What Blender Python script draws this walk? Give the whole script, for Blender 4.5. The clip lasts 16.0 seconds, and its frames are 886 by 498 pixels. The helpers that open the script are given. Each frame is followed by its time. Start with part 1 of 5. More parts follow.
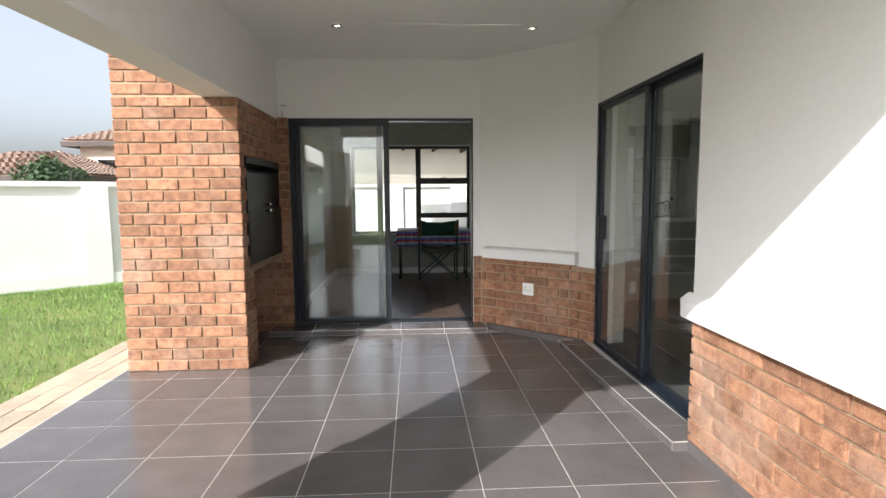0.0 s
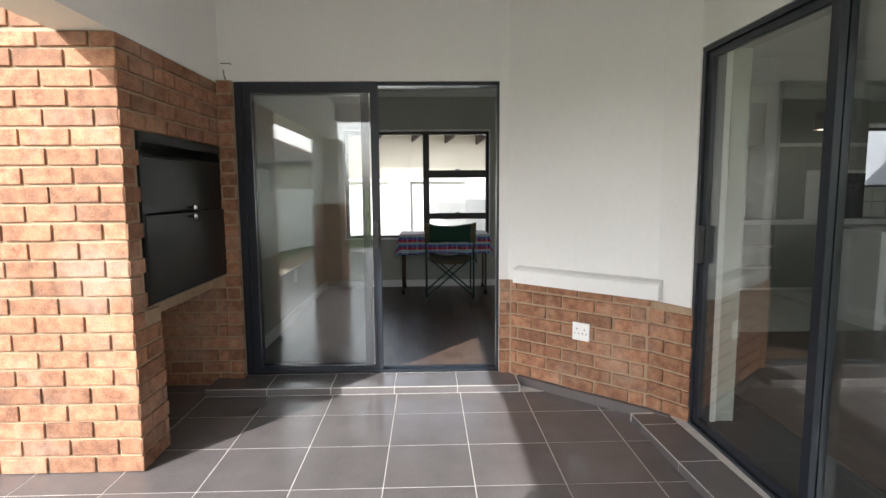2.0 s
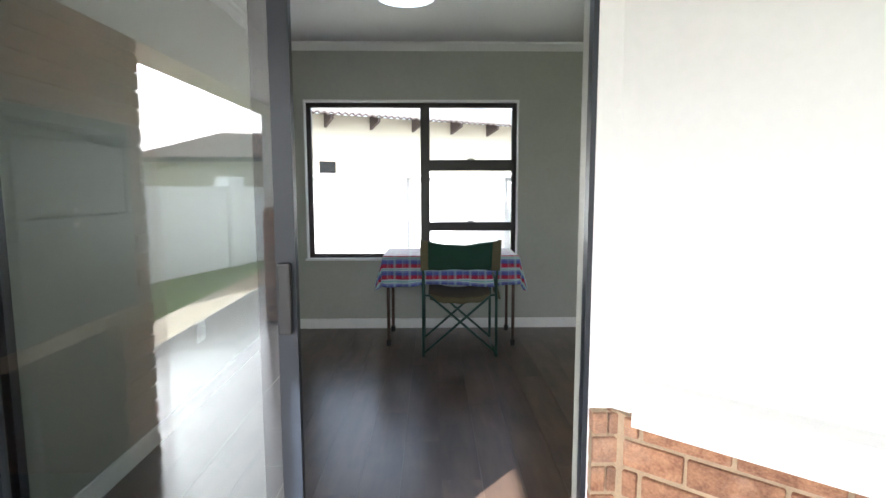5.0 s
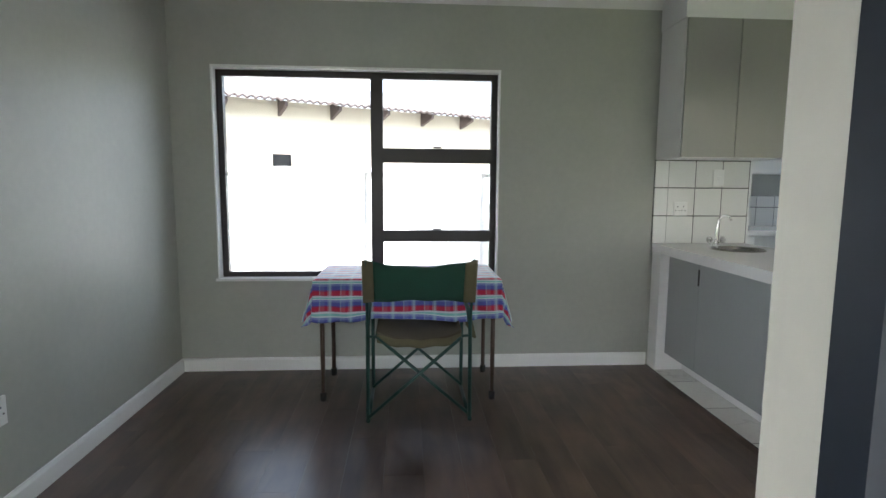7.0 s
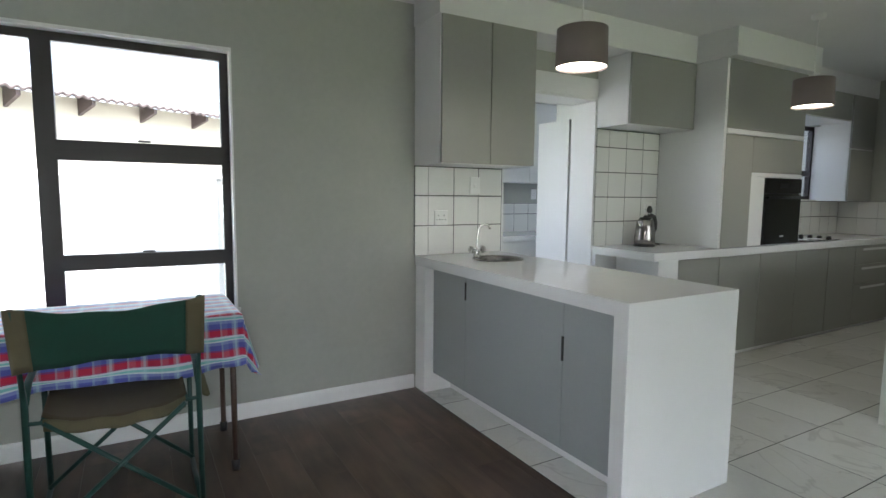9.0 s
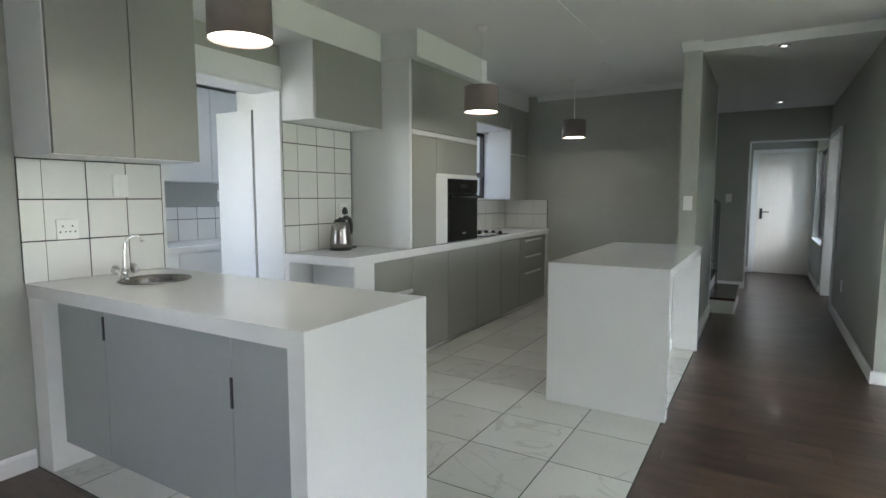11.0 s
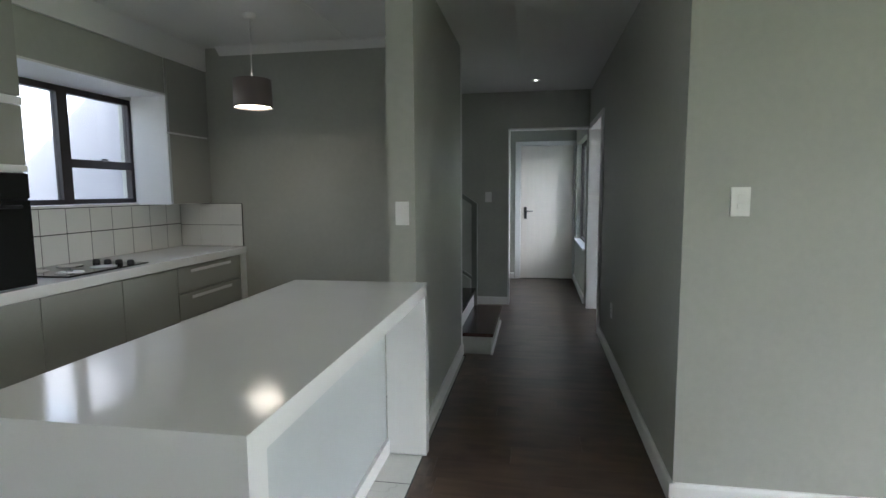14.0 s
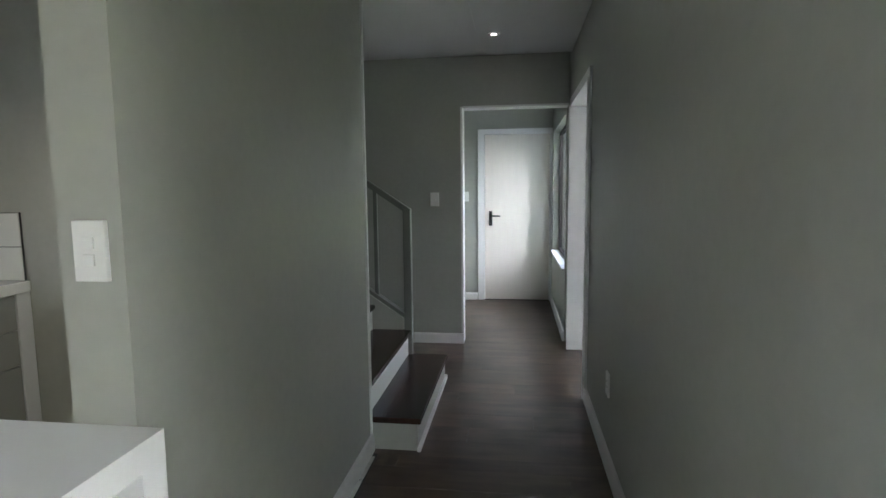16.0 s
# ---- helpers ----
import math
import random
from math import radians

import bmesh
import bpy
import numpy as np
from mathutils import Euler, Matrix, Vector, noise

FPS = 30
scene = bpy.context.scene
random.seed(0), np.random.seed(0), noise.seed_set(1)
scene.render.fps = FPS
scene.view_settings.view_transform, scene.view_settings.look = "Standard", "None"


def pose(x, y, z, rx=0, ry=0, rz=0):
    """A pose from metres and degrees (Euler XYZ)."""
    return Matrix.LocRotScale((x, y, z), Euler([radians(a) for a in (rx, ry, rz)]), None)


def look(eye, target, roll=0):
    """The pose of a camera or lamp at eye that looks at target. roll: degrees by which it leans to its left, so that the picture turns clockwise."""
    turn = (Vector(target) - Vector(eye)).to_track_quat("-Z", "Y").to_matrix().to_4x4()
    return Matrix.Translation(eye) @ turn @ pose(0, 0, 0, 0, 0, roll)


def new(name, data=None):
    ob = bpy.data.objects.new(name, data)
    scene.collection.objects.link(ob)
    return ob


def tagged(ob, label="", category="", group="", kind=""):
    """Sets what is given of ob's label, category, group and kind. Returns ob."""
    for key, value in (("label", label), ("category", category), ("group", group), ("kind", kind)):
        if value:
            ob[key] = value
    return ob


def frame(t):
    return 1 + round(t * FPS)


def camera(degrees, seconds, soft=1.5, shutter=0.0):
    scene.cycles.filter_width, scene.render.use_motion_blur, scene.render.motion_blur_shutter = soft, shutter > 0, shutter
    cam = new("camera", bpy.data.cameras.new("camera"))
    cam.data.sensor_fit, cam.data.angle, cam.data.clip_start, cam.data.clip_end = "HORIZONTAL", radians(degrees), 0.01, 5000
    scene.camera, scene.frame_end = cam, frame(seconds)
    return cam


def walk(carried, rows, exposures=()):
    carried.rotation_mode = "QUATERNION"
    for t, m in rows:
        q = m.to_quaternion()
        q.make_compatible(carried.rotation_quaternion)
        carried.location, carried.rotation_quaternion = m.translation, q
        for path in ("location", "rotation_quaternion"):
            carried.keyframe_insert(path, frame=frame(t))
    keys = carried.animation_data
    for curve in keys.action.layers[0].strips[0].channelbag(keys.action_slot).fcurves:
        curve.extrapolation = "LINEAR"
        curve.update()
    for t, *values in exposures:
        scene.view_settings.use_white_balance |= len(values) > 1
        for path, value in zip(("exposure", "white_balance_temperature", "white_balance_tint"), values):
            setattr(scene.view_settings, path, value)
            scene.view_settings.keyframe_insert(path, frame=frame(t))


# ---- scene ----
cam = camera(78.6, 16.0)

PATH = [
    (0, (0.655, 0.302, 1.349), (0.761, 2.289, 1.146), -0.4),
    (0.5, (0.716, 0.672, 1.369), (0.814, 2.658, 1.159), -0.4),
    (1, (0.738, 1.087, 1.364), (0.824, 3.073, 1.149), -0.5),
    (1.5, (0.742, 1.512, 1.348), (0.82, 3.498, 1.132), -0.4),
    (2, (0.75, 1.936, 1.362), (0.805, 3.923, 1.141), -0.4),
    (2.5, (0.74, 2.332, 1.355), (0.786, 4.32, 1.139), -0.2),
    (3, (0.757, 2.726, 1.355), (0.794, 4.714, 1.136), -0.2),
    (3.5, (0.744, 3.106, 1.359), (0.776, 5.094, 1.141), -0.2),
    (4, (0.77, 3.476, 1.349), (0.796, 5.464, 1.133), -0.2),
    (6.5, (0.865, 5.179, 1.365), (0.96, 7.162, 1.124), 0.3),
    (7, (0.939, 5.415, 1.358), (1.074, 7.397, 1.123), 0.4),
    (7.5, (1.004, 5.616, 1.361), (1.258, 7.587, 1.131), 0.5),
    (8, (1.065, 5.729, 1.36), (1.525, 7.663, 1.136), 0.6),
    (8.5, (1.09, 5.875, 1.325), (1.812, 7.73, 1.125), 0.3),
    (9, (1.09, 5.987, 1.355), (2.078, 7.714, 1.156), 0.5),
    (9.5, (1.105, 6.091, 1.346), (2.345, 7.649, 1.155), 0.3),
    (10, (1.161, 6.143, 1.356), (2.606, 7.513, 1.166), 0.2),
    (12.5, (2.598, 6.237, 1.368), (4.497, 6.83, 1.166), -0.3),
    (13, (3.02, 6.211, 1.389), (4.951, 6.69, 1.183), -0.3),
    (13.5, (3.453, 6.148, 1.398), (5.404, 6.536, 1.189), -0.4),
    (14, (3.88, 6.095, 1.418), (5.84, 6.432, 1.204), -0.4),
    (14.5, (4.314, 6.026, 1.419), (6.281, 6.317, 1.202), -0.4),
    (15, (4.757, 5.992, 1.429), (6.725, 6.269, 1.21), -0.4),
    (15.5, (5.189, 5.961, 1.419), (7.159, 6.231, 1.205), -0.6),
    (16, (5.616, 5.945, 1.415), (7.587, 6.212, 1.201), -0.6),
]
walk(cam, [(t, look(e, g, r)) for t, e, g, r in PATH],
     [(0, 0.68, 6200, 11), (1.0, 0.88, 6200, 11), (1.5, 0.98, 6200, 11), (2.5, 1.30, 6130, 11), (3.5, 1.74, 6000, 11), (4.2, 1.98, 5930, 10), (6.3, 2.66, 5920, 10), (7.3, 2.44, 5880, 10), (8.0, 2.36, 5820, 10), (9.0, 2.68, 5790, 10), (10.2, 2.96, 5760, 10), (12.3, 2.96, 5760, 10), (13.4, 2.70, 5740, 10), (14.4, 2.9, 5770, 11), (15, 3.08, 5790, 11), (16, 3.46, 5840, 11)])

# ---- world and sun ----
SUN_WAY = Vector((0.84, 1.0, -0.82)).normalized()
world = bpy.data.worlds.new("sky")
scene.world = world
world.use_nodes = True
wn = world.node_tree.nodes
sky = wn.new("ShaderNodeTexSky")
sky.sky_type = "NISHITA"
sky.sun_disc = False
sky.sun_elevation = math.asin(-SUN_WAY.z)
sky.sun_rotation = math.atan2(-SUN_WAY.x, -SUN_WAY.y)
sky.dust_density = 4.0
sky.ozone_density = 2.0
wn["Background"].inputs["Strength"].default_value = 0.13
haze = wn.new("ShaderNodeHueSaturation")
haze.inputs["Saturation"].default_value = 0.36
haze.inputs["Value"].default_value = 1.4
world.node_tree.links.new(sky.outputs[0], haze.inputs["Color"])
world.node_tree.links.new(haze.outputs[0], wn["Background"].inputs["Color"])
sun = new("sun", bpy.data.lights.new("sun", "SUN"))
sun.data.energy = 4.9
sun.data.angle = radians(0.5)
sun.data.color = (1.0, 0.965, 0.91)
sun.matrix_world = look((-8, -10, 9), Vector((-8, -10, 9)) + SUN_WAY)


# ---- materials ----
def mat(name, color, rough=0.6, metal=0.0, vary=0.12, scale=6.0, fine=60.0, bump=0.05, stretch=(1, 1, 1), coat=0.0, per=None, per_amount=0.0, tint=None, spec=0.5):
    """A painted, stone-like or metal surface: broad stains, fine grain and relief at real size."""
    m = bpy.data.materials.new(name)
    m.use_nodes = True
    nt = m.node_tree
    n, link = nt.nodes, nt.links.new
    p = n["Principled BSDF"]
    p.inputs["Metallic"].default_value = metal
    p.inputs["Coat Weight"].default_value = coat
    p.inputs["Specular IOR Level"].default_value = spec
    co = n.new("ShaderNodeTexCoord")
    mp = n.new("ShaderNodeMapping")
    mp.inputs["Scale"].default_value = stretch
    if per:
        own = n.new("ShaderNodeObjectInfo")
        off = n.new("ShaderNodeVectorMath")
        off.operation = "MULTIPLY_ADD"
        off.inputs[1].default_value = (17, 9, 5)
        link(own.outputs["Random"], off.inputs[0])
        link(co.outputs["Object"], off.inputs[2])
        link(off.outputs[0], mp.inputs["Vector"])
    else:
        link(co.outputs["Object"], mp.inputs["Vector"])
    big = n.new("ShaderNodeTexNoise")
    big.inputs["Scale"].default_value = scale
    big.inputs["Detail"].default_value = 4
    small = n.new("ShaderNodeTexNoise")
    small.inputs["Scale"].default_value = fine
    small.inputs["Detail"].default_value = 3
    link(mp.outputs[0], big.inputs["Vector"])
    link(mp.outputs[0], small.inputs["Vector"])
    mix = n.new("ShaderNodeMath")
    mix.operation = "MULTIPLY_ADD"
    mix.inputs[1].default_value = 0.6
    half = n.new("ShaderNodeMath")
    half.operation = "MULTIPLY"
    half.inputs[1].default_value = 0.4
    link(small.outputs["Fac"], half.inputs[0])
    link(big.outputs["Fac"], mix.inputs[0])
    link(half.outputs[0], mix.inputs[2])
    ramp = n.new("ShaderNodeValToRGB")
    other = tint or color
    ramp.color_ramp.elements[0].position = 0.3
    ramp.color_ramp.elements[1].position = 0.7
    ramp.color_ramp.elements[0].color = (*[c * (1 - vary) for c in color], 1)
    ramp.color_ramp.elements[1].color = (*[min(1, c * (1 + vary)) for c in other], 1)
    link(mix.outputs[0], ramp.inputs[0])
    out = ramp.outputs[0]
    if per:
        info = n.new("ShaderNodeObjectInfo")
        hsv = n.new("ShaderNodeHueSaturation")
        rng = n.new("ShaderNodeMapRange")
        rng.inputs["To Min"].default_value = 1 - per_amount
        rng.inputs["To Max"].default_value = 1 + per_amount
        link(info.outputs["Random"], rng.inputs["Value"])
        link(rng.outputs[0], hsv.inputs["Value"])
        link(out, hsv.inputs["Color"])
        out = hsv.outputs[0]
    link(out, p.inputs["Base Color"])
    rr = n.new("ShaderNodeMapRange")
    rr.inputs["To Min"].default_value = max(0.02, rough * 0.82)
    rr.inputs["To Max"].default_value = min(1, rough * 1.18)
    link(big.outputs["Fac"], rr.inputs["Value"])
    link(rr.outputs[0], p.inputs["Roughness"])
    if bump:
        b = n.new("ShaderNodeBump")
        b.inputs["Strength"].default_value = bump
        b.inputs["Distance"].default_value = 0.01
        link(mix.outputs[0], b.inputs["Height"])
        link(b.outputs[0], p.inputs["Normal"])
    return m


def lamp_mat(name, color, strength):
    m = bpy.data.materials.new(name)
    m.use_nodes = True
    p = m.node_tree.nodes["Principled BSDF"]
    p.inputs["Base Color"].default_value = (0.9, 0.9, 0.88, 1)
    p.inputs["Emission Color"].default_value = (*color, 1)
    p.inputs["Emission Strength"].default_value = strength
    return m


def glass_mat(name, tint=(0.93, 0.96, 0.95), base=0.05):
    """A clear pane: light goes straight through, and the gloss grows towards grazing."""
    m = bpy.data.materials.new(name)
    m.use_nodes = True
    nt = m.node_tree
    nt.nodes.remove(nt.nodes["Principled BSDF"])
    tr = nt.nodes.new("ShaderNodeBsdfTransparent")
    tr.inputs[0].default_value = (*tint, 1)
    gl = nt.nodes.new("ShaderNodeBsdfGlossy")
    gl.inputs["Roughness"].default_value = 0.005
    lw = nt.nodes.new("ShaderNodeLayerWeight")
    power = nt.nodes.new("ShaderNodeMath")
    power.operation = "POWER"
    power.inputs[1].default_value = 4.0
    add = nt.nodes.new("ShaderNodeMath")
    add.operation = "MULTIPLY_ADD"
    add.inputs[1].default_value = 0.85
    add.inputs[2].default_value = base
    mixer = nt.nodes.new("ShaderNodeMixShader")
    nt.links.new(lw.outputs["Facing"], power.inputs[0])
    nt.links.new(power.outputs[0], add.inputs[0])
    nt.links.new(add.outputs[0], mixer.inputs[0])
    nt.links.new(tr.outputs[0], mixer.inputs[1])
    nt.links.new(gl.outputs[0], mixer.inputs[2])
    nt.links.new(mixer.outputs[0], nt.nodes["Material Output"].inputs[0])
    return m


def cloth_mat():
    """Woven check: red, blue and white bands both ways."""
    m = mat("check_cloth", (0.5, 0.5, 0.55), 0.85, vary=0.08, scale=20, fine=400, bump=0.1)
    nt = m.node_tree
    n, link = nt.nodes, nt.links.new
    co = n.new("ShaderNodeUVMap")
    sep = n.new("ShaderNodeSeparateXYZ")
    link(co.outputs[0], sep.inputs[0])
    bands = []
    rows_ = [(0.0, (0.44, 0.012, 0.05)), (0.24, (0.20, 0.03, 0.16)), (0.32, (0.075, 0.09, 0.36)), (0.56, (0.16, 0.20, 0.46)), (0.70, (0.52, 0.60, 0.64)), (0.76, (0.20, 0.46, 0.44)), (0.85, (0.55, 0.58, 0.62)), (0.94, (0.34, 0.03, 0.10))]
    cols_ = [(0.0, (0.0, 0.0, 0.0)), (0.30, (0.28, 0.28, 0.28)), (0.36, (0.08, 0.08, 0.08)), (0.55, (0.0, 0.0, 0.0)), (0.70, (0.22, 0.22, 0.22)), (0.78, (0.5, 0.5, 0.5)), (0.86, (0.18, 0.18, 0.18)), (0.92, (0.0, 0.0, 0.0))]
    for axis, period, stops in ((0, 0.122, cols_), (1, 0.092, rows_)):
        mul = n.new("ShaderNodeMath")
        mul.operation = "MULTIPLY"
        mul.inputs[1].default_value = 1 / period
        link(sep.outputs[axis], mul.inputs[0])
        fr = n.new("ShaderNodeMath")
        fr.operation = "FRACT"
        link(mul.outputs[0], fr.inputs[0])
        r = n.new("ShaderNodeValToRGB")
        r.color_ramp.interpolation = "CONSTANT"
        while len(r.color_ramp.elements) < len(stops):
            r.color_ramp.elements.new(0.5)
        for e, (pos, c) in zip(r.color_ramp.elements, stops):
            e.position, e.color = pos, (*c, 1)
        link(fr.outputs[0], r.inputs[0])
        bands.append(r)
    mx = n.new("ShaderNodeMix")
    mx.data_type = "RGBA"
    link(bands[0].outputs[0], mx.inputs[0])
    link(bands[1].outputs[0], mx.inputs[6])
    mx.inputs[7].default_value = (0.42, 0.62, 0.62, 1)
    link(mx.outputs[2], n["Principled BSDF"].inputs["Base Color"])
    n["Principled BSDF"].inputs["Sheen Weight"].default_value = 1.0
    n["Principled BSDF"].inputs["Sheen Roughness"].default_value = 0.4
    return m


def wood_floor_mat():
    """Dark vinyl planks with long grain; each plank has its own tone."""
    m = bpy.data.materials.new("dark_wood_plank")
    m.use_nodes = True
    nt = m.node_tree
    n, link = nt.nodes, nt.links.new
    p = n["Principled BSDF"]
    p.inputs["Specular IOR Level"].default_value = 0.6
    co = n.new("ShaderNodeTexCoord")
    info = n.new("ShaderNodeObjectInfo")
    add = n.new("ShaderNodeVectorMath")
    add.operation = "MULTIPLY_ADD"
    add.inputs[1].default_value = (17, 9, 5)
    link(info.outputs["Random"], add.inputs[0])
    link(co.outputs["Object"], add.inputs[2])
    mp = n.new("ShaderNodeMapping")
    mp.inputs["Scale"].default_value = (6, 0.9, 6)
    link(add.outputs[0], mp.inputs["Vector"])
    g = n.new("ShaderNodeTexNoise")
    g.inputs["Scale"].default_value = 2.5
    g.inputs["Detail"].default_value = 6
    g.inputs["Distortion"].default_value = 0.3
    link(mp.outputs[0], g.inputs["Vector"])
    b = n.new("ShaderNodeTexNoise")
    b.inputs["Scale"].default_value = 2.2
    b.inputs["Detail"].default_value = 3
    link(add.outputs[0], b.inputs["Vector"])
    r = n.new("ShaderNodeValToRGB")
    r.color_ramp.elements[0].position, r.color_ramp.elements[0].color = 0.36, (0.048, 0.031, 0.022, 1)
    r.color_ramp.elements[1].position, r.color_ramp.elements[1].color = 0.68, (0.148, 0.096, 0.066, 1)
    avg = n.new("ShaderNodeMath")
    avg.operation = "MULTIPLY_ADD"
    avg.inputs[1].default_value = 0.5
    half = n.new("ShaderNodeMath")
    half.operation = "MULTIPLY"
    half.inputs[1].default_value = 0.5
    link(g.outputs["Fac"], half.inputs[0])
    link(b.outputs["Fac"], avg.inputs[0])
    link(half.outputs[0], avg.inputs[2])
    link(avg.outputs[0], r.inputs[0])
    hsv = n.new("ShaderNodeHueSaturation")
    rng = n.new("ShaderNodeMapRange")
    rng.inputs["To Min"].default_value, rng.inputs["To Max"].default_value = 0.88, 1.12
    link(info.outputs["Random"], rng.inputs["Value"])
    link(rng.outputs[0], hsv.inputs["Value"])
    link(r.outputs[0], hsv.inputs["Color"])
    link(hsv.outputs[0], p.inputs["Base Color"])
    rr = n.new("ShaderNodeMapRange")
    rr.inputs["To Min"].default_value, rr.inputs["To Max"].default_value = 0.27, 0.30
    link(b.outputs["Fac"], rr.inputs["Value"])
    link(rr.outputs[0], p.inputs["Roughness"])
    return m


def marble_mat():
    """Glazed white floor tile with thin grey veins."""
    m = mat("marble_tile", (0.73, 0.73, 0.69), 0.12, vary=0.05, scale=3, fine=40, bump=0.0, per=True, per_amount=0.05)
    nt = m.node_tree
    n, link = nt.nodes, nt.links.new
    co = n.new("ShaderNodeTexCoord")
    info = n.new("ShaderNodeObjectInfo")
    add = n.new("ShaderNodeVectorMath")
    add.operation = "MULTIPLY_ADD"
    add.inputs[1].default_value = (11, 23, 7)
    link(info.outputs["Random"], add.inputs[0])
    link(co.outputs["Object"], add.inputs[2])
    v = n.new("ShaderNodeTexNoise")
    v.inputs["Scale"].default_value, v.inputs["Detail"].default_value, v.inputs["Distortion"].default_value = 1.1, 4, 1.2
    link(add.outputs[0], v.inputs["Vector"])
    r = n.new("ShaderNodeValToRGB")
    r.color_ramp.elements[0].position, r.color_ramp.elements[0].color = 0.494, (0, 0, 0, 1)
    r.color_ramp.elements[1].position, r.color_ramp.elements[1].color = 0.512, (0, 0, 0, 1)
    e = r.color_ramp.elements.new(0.502)
    e.color = (0.38, 0.38, 0.38, 1)
    link(v.outputs["Fac"], r.inputs[0])
    mx = n.new("ShaderNodeMix")
    mx.data_type = "RGBA"
    p = n["Principled BSDF"]
    old = p.inputs["Base Color"].links[0].from_socket
    link(r.outputs[0], mx.inputs[0])
    link(old, mx.inputs[6])
    mx.inputs[7].default_value = (0.36, 0.35, 0.33, 1)
    link(mx.outputs[2], p.inputs["Base Color"])
    return m


def brick_mat():
    """Fired clay with darker burns, and pale lime bloom in patches over the wall."""
    m = mat("clay_brick", (0.184, 0.070, 0.036), 0.88, vary=0.34, scale=19, fine=130, bump=0.6, per=True, per_amount=0.26, tint=(0.30, 0.155, 0.086))
    nt = m.node_tree
    n, link = nt.nodes, nt.links.new
    geo = n.new("ShaderNodeNewGeometry")
    wide = n.new("ShaderNodeTexNoise")
    wide.inputs["Scale"].default_value, wide.inputs["Detail"].default_value = 2.6, 8
    wide.inputs["Roughness"].default_value = 0.68
    link(geo.outputs["Position"], wide.inputs["Vector"])
    r = n.new("ShaderNodeValToRGB")
    r.color_ramp.elements[0].position, r.color_ramp.elements[0].color = 0.50, (0, 0, 0, 1)
    r.color_ramp.elements[1].position, r.color_ramp.elements[1].color = 0.74, (0.45, 0.45, 0.45, 1)
    link(wide.outputs["Fac"], r.inputs[0])
    mx = n.new("ShaderNodeMix")
    mx.data_type = "RGBA"
    p = n["Principled BSDF"]
    old = p.inputs["Base Color"].links[0].from_socket
    link(r.outputs[0], mx.inputs[0])
    link(old, mx.inputs[6])
    mx.inputs[7].default_value = (0.46, 0.37, 0.30, 1)
    link(mx.outputs[2], p.inputs["Base Color"])
    return m


M_plaster = mat("white_plaster", (0.74, 0.735, 0.715), 0.85, vary=0.04, scale=1.3, fine=35, bump=0.12)
M_white = mat("white_paint", (0.80, 0.80, 0.79), 0.5, vary=0.02, scale=2, fine=30, bump=0.03)
M_ceiling = mat("ceiling_paint", (0.78, 0.78, 0.76), 0.8, vary=0.03, scale=1.5, fine=40, bump=0.03)
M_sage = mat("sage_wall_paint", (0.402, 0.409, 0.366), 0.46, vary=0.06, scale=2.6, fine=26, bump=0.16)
M_brick = brick_mat()
M_mortar = mat("mortar", (0.33, 0.24, 0.155), 0.95, vary=0.2, scale=20, fine=160, bump=0.4)
M_slate = mat("dark_floor_tile", (0.112, 0.102, 0.100), 0.17, vary=0.16, scale=5, fine=90, bump=0.03, per=True, per_amount=0.08)
M_grout = mat("pale_grout", (0.40, 0.38, 0.35), 0.9, vary=0.2, scale=15, fine=90)
M_darkgrout = mat("dark_grout", (0.055, 0.055, 0.055), 0.9, vary=0.2, scale=15, fine=90)
M_alu = mat("blue_grey_aluminium", (0.012, 0.016, 0.023), 0.36, vary=0.15, scale=6, fine=70, bump=0.02)
M_bronze = mat("dark_bronze_frame", (0.030, 0.024, 0.024), 0.42, vary=0.12, scale=6, fine=60, bump=0.02)
M_glass = glass_mat("door_glass", (0.96, 0.98, 0.97), 0.11)
M_winglass = glass_mat("window_glass", (0.97, 0.98, 0.98), 0.03)
M_black = mat("black_steel", (0.006, 0.0065, 0.006), 0.45, vary=0.15, scale=5, fine=120, bump=0.03, spec=0.35)
M_blackgloss = mat("black_oven_glass", (0.008, 0.008, 0.008), 0.08, vary=0.1, scale=4, fine=50, bump=0.0)
M_grey = mat("grey_cabinet_board", (0.33, 0.348, 0.345), 0.34, vary=0.03, scale=2, fine=50, bump=0.02)
M_sagegrey = mat("sage_grey_cabinet_board", (0.335, 0.335, 0.305), 0.34, vary=0.03, scale=2, fine=50, bump=0.02)
M_seat = mat("brown_canvas", (0.085, 0.068, 0.042), 0.9, vary=0.15, scale=14, fine=320, bump=0.25)
M_top = mat("white_quartz", (0.80, 0.80, 0.79), 0.12, vary=0.02, scale=4, fine=150, bump=0.0)
M_board = mat("white_board", (0.79, 0.79, 0.78), 0.35, vary=0.02, scale=3, fine=50, bump=0.02)
M_paleboard = mat("pale_grey_board", (0.52, 0.55, 0.55), 0.3, vary=0.02, scale=3, fine=50, bump=0.02)
M_walltile = mat("white_wall_tile", (0.77, 0.77, 0.74), 0.14, vary=0.02, scale=5, fine=60, bump=0.02, per=True, per_amount=0.03)
M_steel = mat("brushed_steel", (0.55, 0.54, 0.52), 0.28, metal=1.0, vary=0.08, scale=6, fine=200, bump=0.02)
M_kettle = mat("dark_brushed_steel", (0.30, 0.285, 0.27), 0.25, metal=1.0, vary=0.1, scale=6, fine=200, bump=0.02)
# Pale plaster toned down to grey: the wing wall's shade is in the colour.
M_plaster_shade = mat("shade_toned_plaster", (0.30, 0.30, 0.32), 0.9, vary=0.06, scale=1.2, fine=40, bump=0.1)
